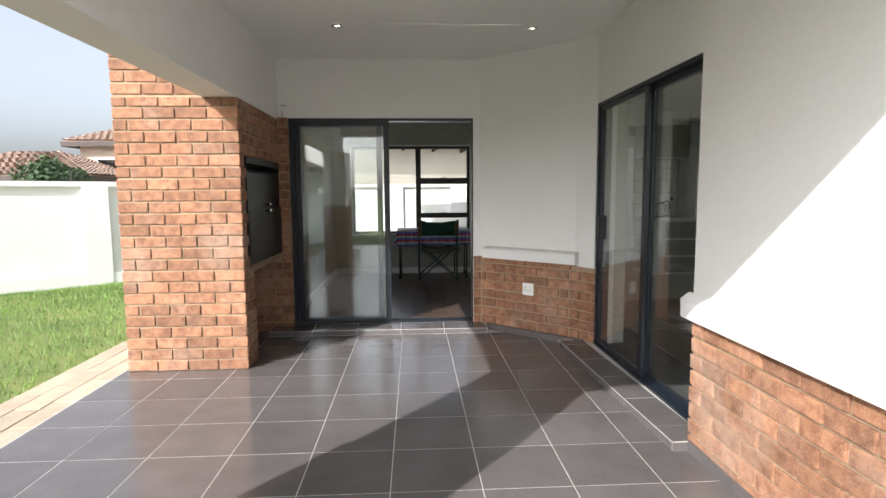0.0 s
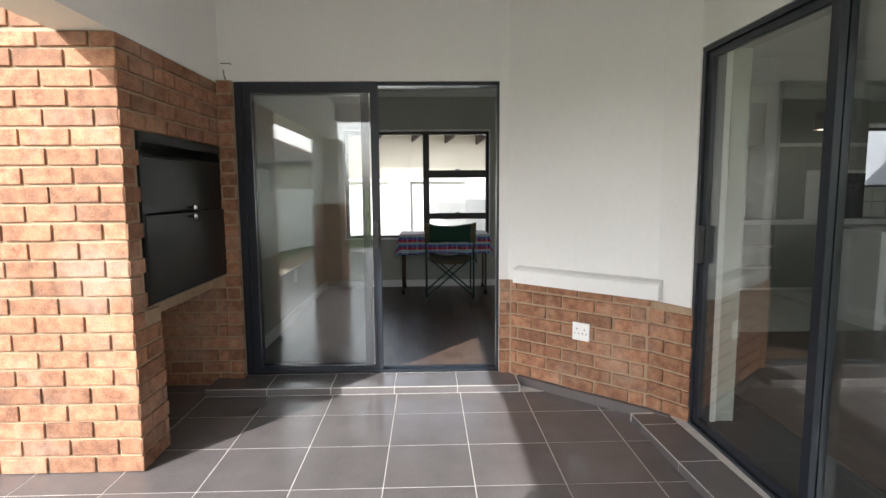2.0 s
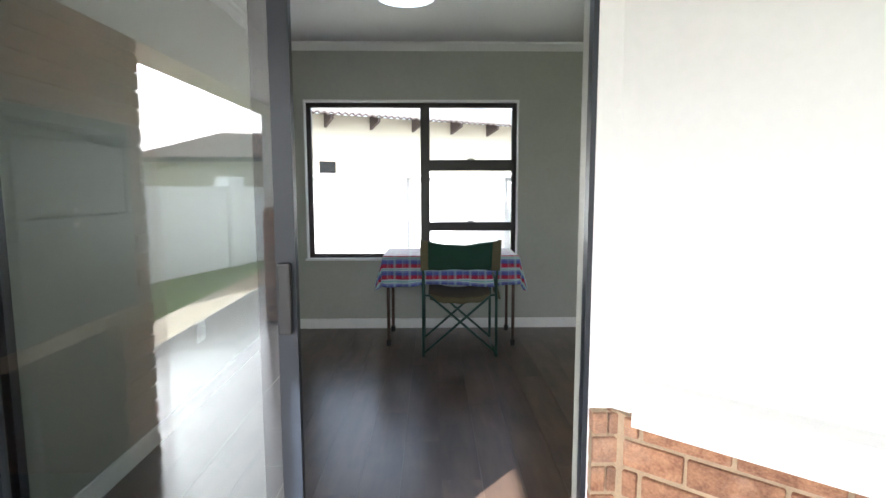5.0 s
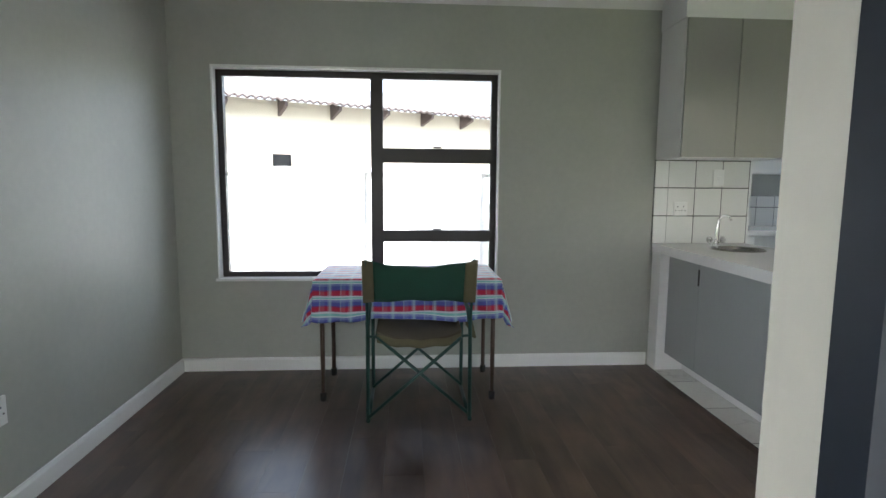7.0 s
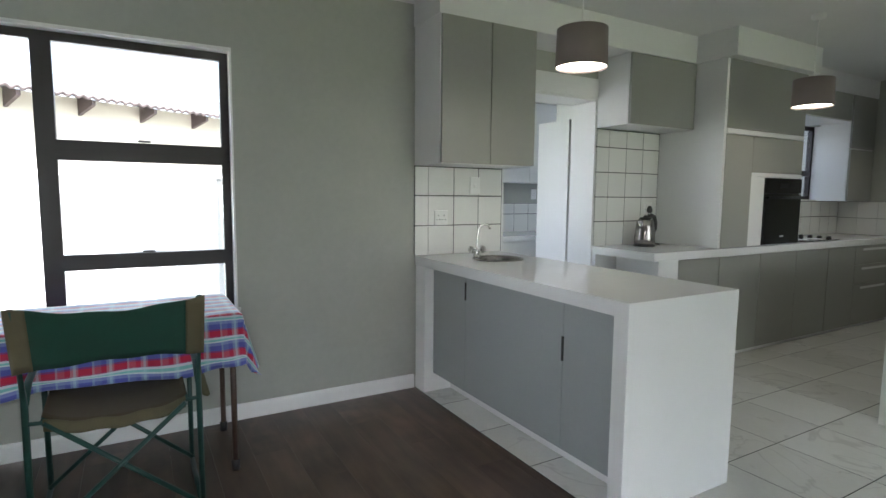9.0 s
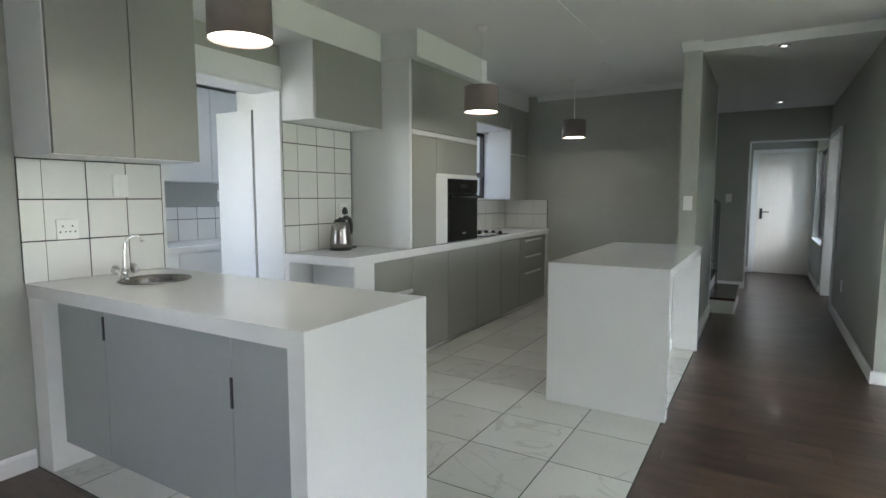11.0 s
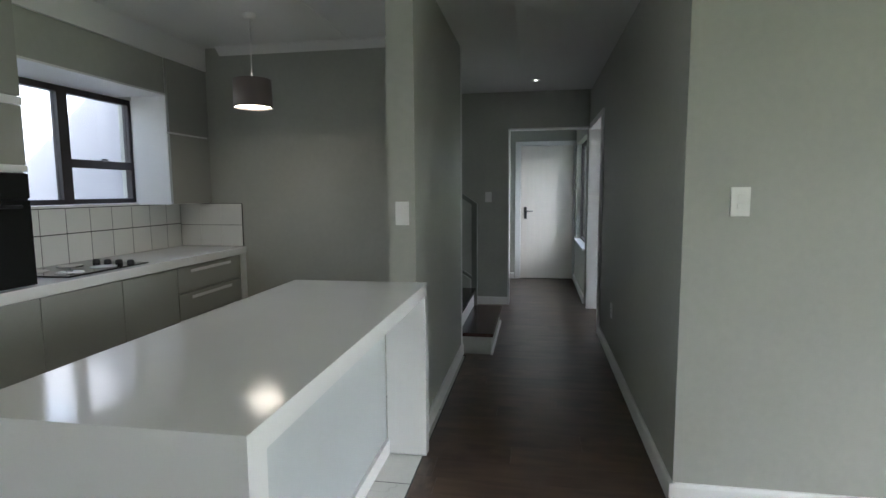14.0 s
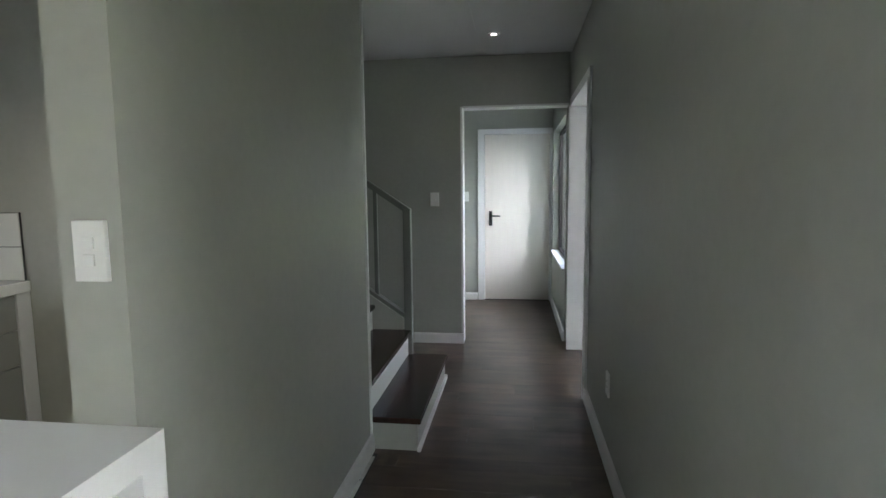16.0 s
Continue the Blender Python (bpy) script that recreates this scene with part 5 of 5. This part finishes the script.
# Neighbour's house behind the dining window: sheet roof, rafter ends, wall.
nh = thing("neighbour_house", (0.5, 17.4, -0.1), "cream neighbouring house under a corrugated roof", "house")
A, B = Vector((-5.6, 14.05, 0)), Vector((8.6, 21.9, 0))
w = (B - A).normalized()
q = Vector((-w.y, w.x, 0))
A2, L = A + q * 0.55, (B - A).length
part("wall", prism([tuple((A2 + w * a + q * b)[:2]) for a, b in ((0, 0), (L, 0), (L, 5), (0, 5))], -0.1, 3.03), M_cream, nh)
bm = bmesh.new()
n_w = int(L / 0.02)
prev = None
for i in range(n_w + 1):
    s = i * 0.02
    zc = 0.021 * math.cos(s * 2 * math.pi / 0.16)
    lo = A + w * s
    hi = A + w * s + q * 4.0
    ring4 = [bm.verts.new((lo.x, lo.y, 3.0 + zc)), bm.verts.new((hi.x, hi.y, 4.03 + zc)), bm.verts.new((hi.x, hi.y, 4.01 + zc)), bm.verts.new((lo.x, lo.y, 2.975 + zc))]
    if prev:
        for k in range(4):
            bm.faces.new((prev[k], prev[(k + 1) % 4], ring4[(k + 1) % 4], ring4[k])).smooth = True
    prev = ring4
part("roof", bm, M_sheet, nh, "grey corrugated roof sheets")
# Added strip along the eave: the sheets' unlit edge is put into its dark colour.
bm = bmesh.new()
prev = None
for i in range(n_w + 1):
    s = i * 0.02
    zc = 0.021 * math.cos(s * 2 * math.pi / 0.16)
    lo, back = A + w * s - q * 0.012, A + w * s + q * 0.02
    strip = [bm.verts.new((p.x, p.y, z + zc)) for p, z in ((lo, 3.012), (back, 3.012), (back, 2.962), (lo, 2.962))]
    if prev:
        for k in range(4):
            bm.faces.new((prev[k], prev[(k + 1) % 4], strip[(k + 1) % 4], strip[k])).smooth = True
    prev = strip
part("roof_edge", bm, M_rafter, nh, "dark wavy strip added for the unlit edge of the roof sheets")
for i in range(15):
    c = A + w * (0.35 + i * 1.12) + q * 0.04
    e = c + q * 0.6
    bm = bmesh.new()
    vs = [bm.verts.new(tuple((p + w * o)[:2]) + (z,)) for o in (-0.03, 0.03) for p, z in ((c, 2.87), (c, 2.96), (e, 3.08), (e, 2.70))]
    for f in ((3, 2, 1, 0), (4, 5, 6, 7), (0, 1, 5, 4), (1, 2, 6, 5), (2, 3, 7, 6), (3, 0, 4, 7)):
        bm.faces.new([vs[k] for k in f])
    part("rafter_end", bm, M_rafter, nh)
wc = A2 + w * 4.3 - q * 0.03
wd = part("window", prism([tuple((wc + w * a + q * b)[:2]) for a, b in ((0.3, 0), (0.8, 0), (0.8, 0.06), (0.3, 0.06))], 1.2, 2.0), M_tan, nh, "small dark window")
part("pane", prism([tuple((wc + w * a + q * b)[:2]) for a, b in ((0.36, -0.01), (0.74, -0.01), (0.74, 0.0), (0.36, 0.0))], 1.26, 1.96), M_blackgloss, wd)


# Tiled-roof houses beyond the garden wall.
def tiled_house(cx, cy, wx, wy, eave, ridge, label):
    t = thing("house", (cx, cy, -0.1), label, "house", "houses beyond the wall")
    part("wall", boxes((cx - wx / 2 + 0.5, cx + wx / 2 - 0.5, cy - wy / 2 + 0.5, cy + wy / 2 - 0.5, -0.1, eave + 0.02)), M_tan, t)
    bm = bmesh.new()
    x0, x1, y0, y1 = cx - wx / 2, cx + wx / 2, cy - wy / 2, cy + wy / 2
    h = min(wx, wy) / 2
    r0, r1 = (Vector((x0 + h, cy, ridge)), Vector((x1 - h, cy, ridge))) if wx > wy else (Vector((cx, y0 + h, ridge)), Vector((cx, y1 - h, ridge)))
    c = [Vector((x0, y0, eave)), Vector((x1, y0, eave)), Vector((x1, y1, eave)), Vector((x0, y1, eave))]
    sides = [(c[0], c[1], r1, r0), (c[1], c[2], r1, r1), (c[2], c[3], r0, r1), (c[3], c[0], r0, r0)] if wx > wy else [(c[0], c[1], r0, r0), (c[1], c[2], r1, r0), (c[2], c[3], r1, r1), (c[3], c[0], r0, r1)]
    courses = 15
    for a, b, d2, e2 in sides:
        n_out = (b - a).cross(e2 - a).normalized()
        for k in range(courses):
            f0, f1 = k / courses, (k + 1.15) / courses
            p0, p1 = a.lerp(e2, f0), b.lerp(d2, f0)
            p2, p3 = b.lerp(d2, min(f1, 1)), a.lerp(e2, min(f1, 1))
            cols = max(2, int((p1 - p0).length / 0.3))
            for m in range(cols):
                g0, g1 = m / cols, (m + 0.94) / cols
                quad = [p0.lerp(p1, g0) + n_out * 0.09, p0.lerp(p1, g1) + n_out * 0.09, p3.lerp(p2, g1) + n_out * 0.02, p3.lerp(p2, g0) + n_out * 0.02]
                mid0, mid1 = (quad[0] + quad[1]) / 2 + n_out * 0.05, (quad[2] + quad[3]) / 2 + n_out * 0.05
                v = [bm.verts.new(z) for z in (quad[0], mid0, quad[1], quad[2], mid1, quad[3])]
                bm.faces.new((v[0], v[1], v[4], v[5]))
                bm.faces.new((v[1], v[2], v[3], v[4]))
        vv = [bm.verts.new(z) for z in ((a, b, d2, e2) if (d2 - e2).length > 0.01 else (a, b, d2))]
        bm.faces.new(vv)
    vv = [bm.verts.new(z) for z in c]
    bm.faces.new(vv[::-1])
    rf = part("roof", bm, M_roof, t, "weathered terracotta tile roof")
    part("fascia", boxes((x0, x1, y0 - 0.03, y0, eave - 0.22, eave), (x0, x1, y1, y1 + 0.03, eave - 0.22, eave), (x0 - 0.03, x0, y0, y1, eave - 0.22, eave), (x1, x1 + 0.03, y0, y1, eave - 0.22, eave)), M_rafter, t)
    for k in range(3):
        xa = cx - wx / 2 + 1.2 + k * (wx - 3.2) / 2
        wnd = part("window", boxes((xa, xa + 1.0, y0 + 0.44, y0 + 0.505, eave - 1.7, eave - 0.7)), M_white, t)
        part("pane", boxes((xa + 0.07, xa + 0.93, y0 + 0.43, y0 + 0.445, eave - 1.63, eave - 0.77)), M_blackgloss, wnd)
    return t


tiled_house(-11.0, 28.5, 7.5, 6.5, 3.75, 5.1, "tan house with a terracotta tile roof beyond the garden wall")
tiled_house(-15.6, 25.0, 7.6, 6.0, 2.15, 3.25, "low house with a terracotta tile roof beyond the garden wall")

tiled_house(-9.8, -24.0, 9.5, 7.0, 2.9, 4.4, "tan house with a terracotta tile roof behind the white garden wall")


def shrub(name, at, radius, height, count, label, seed):
    rnd = random.Random(seed)
    t = thing(name, at, label, "shrub")
    bm = bmesh.new()
    for k in range(7):
        a = rnd.uniform(0, 6.28)
        tube(bm, [(at[0], at[1], at[2]), (at[0] + 0.4 * radius * math.cos(a), at[1] + 0.4 * radius * math.sin(a), at[2] + height * 0.5), (at[0] + 0.7 * radius * math.cos(a), at[1] + 0.7 * radius * math.sin(a), at[2] + height * rnd.uniform(0.75, 0.95))], [0.05, 0.03, 0.012], 6)
    part("stems", bm, M_rafter, t)
    bm = bmesh.new()
    lobes = [(Vector((rnd.uniform(-0.55, 0.55) * radius, rnd.uniform(-0.5, 0.5) * radius, height * rnd.uniform(0.35, 0.85))), radius * rnd.uniform(0.3, 0.55)) for _ in range(13)]
    for _ in range(count):
        c, r = rnd.choice(lobes)
        v = Vector((rnd.gauss(0, 1), rnd.gauss(0, 1), rnd.gauss(0, 1))).normalized() * r * rnd.uniform(0.7, 1.12)
        p = Vector(at) + c + v
        s = rnd.uniform(0.05, 0.1)
        e1 = Vector((rnd.gauss(0, 1), rnd.gauss(0, 1), rnd.gauss(0, 1))).normalized()
        e2 = e1.orthogonal().normalized()
        bm.faces.new([bm.verts.new(p + z) for z in (-e1 * s, e2 * s * 0.45, e1 * s, -e2 * s * 0.45)])
    part("leaves", bm, M_leaf, t)


shrub("shrub", (-8.4, 14.6, -0.07), 1.1, 2.25, 5200, "dark green leafy shrub rising behind the garden wall", 4)

# Lawn blades near the paving.
rnd = random.Random(11)
verts, faces = [], []
for _ in range(46000):
    y = rnd.uniform(1.0, 10.0)
    xl = max(-8.5, -12.0 + (y - 3.35) * 1.2966 + 0.05)
    x = rnd.uniform(xl, -2.09) if y > 3.4 else rnd.uniform(-8.5, -2.09)
    if x < xl:
        continue
    h, a = rnd.uniform(0.025, 0.06), rnd.uniform(0, 6.28)
    lean, wv = rnd.uniform(0.005, 0.03), 0.004
    k = len(verts)
    verts += [(x - wv * math.cos(a), y - wv * math.sin(a), -0.072), (x + wv * math.cos(a), y + wv * math.sin(a), -0.072), (x + lean * math.sin(a), y + lean * math.cos(a), -0.07 + h)]
    faces.append((k, k + 1, k + 2))
me = bpy.data.meshes.new("grass")
me.from_pydata(verts, [], faces)
me.materials.append(M_blade)
tagged(new("grass", me), "short green lawn grass with yellow patches", "grass", kind="stuff")

# ---- pieces: bricks, tiles, planks ----
brick_face(pillar, (-1.55, 4.487), (1, 0), 0.90, 0.005, 2.07)
brick_face(pillar, (-1.55, 4.487), (1, 0), 0.63, 0.005 + 24 * (BH + BJ), 2.58)
brick_face(pillar, (-0.652, 4.48), (0, 1), 0.278, 0.005, 0.70, 0.115)
brick_face(pillar, (-0.652, 4.48), (0, 1), 0.132, 0.701, 1.655, 0.115)
brick_face(pillar, (-0.652, 4.48), (0, 1), 1.18, 1.658, 2.07, 0.115 + 0.115)
brick_face(pillar, (-1.40, 5.672), (1, 0), 0.75, 0.005, 0.70)
brick_face(pillar, (-1.40, 4.755), (0, 1), 0.92, 0.005, 0.70, 0.05)
brick_face(jamb, (-0.648, 5.662), (1, 0), 0.098, 0.005, 2.08, 0.1)
DL = math.hypot(DX, DY)
dw_ = (DX / DL, DY / DL)
# core and courses of the diagonal plinth
part("backing", prism([(1.31, 5.70), (1.335, 5.655), (2.045, 5.01), (2.09, 5.0)], 0.0, 0.725), M_mortar, diag)
brick_face(diag, (1.335, 5.655), dw_, 0.945, 0.060, 0.722, 0.06, 0.022)
brick_face(diag, (1.253, 5.69), (1, 0), 0.088, 0.05, 0.72, 0.07, 0.018)
part("backing", prism([(2.052, 5.022), (2.2, 4.803), (2.204, 4.90), (2.10, 5.03)], 0.0, 0.70), M_mortar, diag)
brick_face(diag, (2.048, 5.022), (0.559, -0.829), 0.268, 0.06, 0.68, 0.12)
structure("trim_tile_skirting", boxes((2.072, 2.088, -3.0, 2.945, 0.0, 0.055)), M_slate, "dark tile skirting along the brick plinth")
part("tile_skirting", prism([(1.36, 5.585), (1.385, 5.615), (2.02, 5.04), (2.145, 4.90), (2.115, 4.875), (1.992, 5.012)], -0.01, 0.058), M_slate, diag, "dark tile skirting")
brick_face(near, (2.097, 2.98), (0, -1), 4.2, 0.005, 0.70)
brick_face(column, (-0.90, 1.026), (1, 0), 0.40, 0.005, 1.16)
brick_face(column, (-0.506, 1.02), (0, 1), 0.75, 0.005, 1.16, 0.1)
brick_face(column, (-0.50, 1.764), (-1, 0), 0.40, 0.005, 1.16, 0.05)
brick_face(column, (-0.894, 1.77), (0, -1), 0.75, 0.005, 1.16, 0.16)

TX, TY = 0.4235, 0.411
tile_me = mesh_of("patio_tile", box(bmesh.new(), 0.0, TX - 0.005, 0.0, TY - 0.005, -0.012, 0, bevel=0.001), M_slate)
for i in range(-6, 4):
    for j in range(-14, 6):
        x, y = 0.535 + i * TX, 3.47 + j * TY
        if x > -1.65 - TX * 0.5 and x < 2.05 and y < (5.70 if x + TX < -0.70 else 5.43) and y > -2.4:
            ob = piece("tile", tile_me, patio, Matrix.Translation((max(x, -1.6), y, random.uniform(-0.0004, 0.0004))))
            if x < -1.6:
                ob.scale.x = (x + TX + 1.6) / TX
            if x + TX > 2.09:
                ob.scale.x = (2.095 - x) / TX
            end = 5.67 if x + TX < -0.70 else 5.437
            if y + TY > end + 0.002:
                ob.scale.y = (end - y) / TY
step_me = mesh_of("step_tile", box(bmesh.new(), 0, TX - 0.005, 0, 0.268, -0.012, 0, bevel=0.001), M_slate)
rise_me = mesh_of("riser_tile", box(bmesh.new(), 0, TX - 0.005, 0, 0.008, -0.042, 0, bevel=0.001), M_slate)
for i in range(-3, 2):
    x = 0.517 + i * TX
    a, b = max(x, -0.733), min(x + TX, 1.355)
    if b - a > 0.03:
        for me, y in ((step_me, 5.4415), (rise_me, 5.4375)):
            ob = piece("tile", me, step_1, Matrix.Translation((a, y, FL if me is step_me else FL - 0.006)))
            ob.scale.x = (b - a - 0.004) / (TX - 0.004)
side_me = mesh_of("side_step_tile", box(bmesh.new(), 0, 0.205, 0, TY - 0.005, -0.012, 0, bevel=0.001), M_slate)
sider_me = mesh_of("side_riser_tile", box(bmesh.new(), 0, 0.008, 0, TY - 0.005, -0.042, 0, bevel=0.001), M_slate)
lean_ = Matrix.Rotation(math.atan(0.033), 4, "Z")
for k in range(6):
    y, y1 = max(2.73 + k * 0.4125, 2.952), min(3.1425 + k * 0.4125, 4.93)
    for me, off, z in ((side_me, 0.0015, FL), (sider_me, -0.0025, FL - 0.006)):
        ob = piece("tile", me, step_2, Matrix.Translation((1.992 - 0.033 * (y - 2.95) + off, y, z)) @ lean_)
        ob.scale.y = (y1 - y) / 0.4125
end_me = mesh_of("end_riser_tile", box(bmesh.new(), 0, 0.10, 0, 0.008, -0.047, 0, bevel=0.0015), M_slate)
piece("tile", end_me, step_2, Matrix.Translation((1.992, 2.9435, FL - 0.006)))

pav = structure("paving", boxes((-2.09, -1.6, -3.0, 10.0, -0.2, -0.03)), M_mortar, "sandy coloured paver strip beside the lawn")
pav_me = mesh_of("paver", box(bmesh.new(), 0, 0.158, 0, 0.40, -0.03, 0, bevel=0.006), M_paver)
for i in range(3):
    for j in range(-2, 22):
        piece("paver", pav_me, pav, Matrix.Translation((-2.085 + 0.162 * i, 0.8 + 0.41 * j + 0.13 * i, -0.012 + random.uniform(-0.003, 0.003))))

KT = 0.44
kt_me = mesh_of("kitchen_tile", box(bmesh.new(), 0, KT - 0.006, 0, KT - 0.006, -0.008, 0, bevel=0.001), M_marble)
for i in range(-4, 10):
    for j in range(-5, 8):
        x, y = 4.47 + i * KT, 8.39 + j * KT
        if x + KT > 2.72 and x < 8.22 and y + KT > 6.68 and (y < 9.2 or (3.2 < x + KT and x < 5.4 and y < 10.4)):
            a, b, c, e = max(x, 2.71), min(x + KT, 8.22), max(y, 6.663), y + KT
            ob = piece("tile", kt_me, tiled, Matrix.Translation((a, c, FL)))
            ob.scale.x, ob.scale.y = (b - a) / KT, (e - c) / KT

wt_me = mesh_of("wall_tile", box(bmesh.new(), 0, 0.1945, 0, 0.012, 0, 0.1935, bevel=0.001), M_walltile)


def splash(name, x0, x1, z0, z1, xs, label, y=9.186, zs=None):
    s = structure(name, boxes((x0, x1, y + 0.0015, y + 0.014, z0, z1)), M_darkgrout, label)
    zs = zs or z0
    z = zs
    while z < z1 - 0.02:
        x = xs
        while x < x1 - 0.01:
            a, b = max(x, x0), min(x + 0.2, x1)
            c, e = max(z, z0), min(z + 0.2, z1)
            if b - a > 0.015:
                ob = piece("tile", wt_me, s, Matrix.Translation((a, y, c)))
                ob.scale.x, ob.scale.z = (b - a) / 0.2, (e - c) / 0.2
            x += 0.2
        z += 0.2
    return s


splash("trim_splash_sink", 2.705, 3.405, 0.952, 1.545, 2.605, "white square wall tiles with dark grout behind the sink")
splash("trim_splash_kettle", 4.33, 5.07, 0.952, 1.893, 4.27, "white square wall tiles with dark grout behind the kettle")
splash("trim_splash_scullery", 3.21, 5.39, 0.952, 1.268, 3.21, "white wall tiles in the scullery", 10.884)
splash("trim_splash_hob", 6.22, 8.205, 0.952, 1.322, 6.22, "white square wall tiles behind the hob")
s4 = structure("trim_splash_end", boxes((8.206, 8.216, 8.60, 9.184, 0.952, 1.322)), M_darkgrout, "white square wall tiles on the kitchen end wall")
wt2 = mesh_of("end_wall_tile", box(bmesh.new(), 0, 0.008, 0, 0.192, 0, 0.181, bevel=0.0015), M_walltile)
for j in range(3):
    for k in range(2):
        piece("tile", wt2, s4, Matrix.Translation((8.200, 8.602 + 0.1945 * j, 0.953 + 0.185 * k)))

PW, PLN = 0.182, 1.22
plank_me = mesh_of("plank", box(bmesh.new(), 0, PW - 0.0008, 0, PLN - 0.0008, -0.006, 0), M_wood)
wood = bpy.data.objects["floor_wood"]


def planks(x0, x1, y0, y1):
    i = 0
    x = x0
    while x < x1 - 0.005:
        y = y0 - (0.37 * i) % PLN
        while y < y1 - 0.005:
            a, b, c, e = x, min(x + PW, x1), max(y, y0), min(y + PLN, y1)
            if e - c > 0.01:
                ob = piece("plank", plank_me, wood, Matrix.Translation((a, c, FL)))
                ob.scale.x, ob.scale.y = (b - a) / PW, (e - c) / PLN
            y += PLN
        x += PW
        i += 1


planks(-0.62, 2.703, 5.82, 9.2)
planks(2.707, 6.31, 2.6, 6.656)
planks(6.31, 8.25, 5.36, 6.656)
planks(8.25, 9.46, 5.36, 6.75)
planks(9.46, 12.32, 5.36, 8.2)
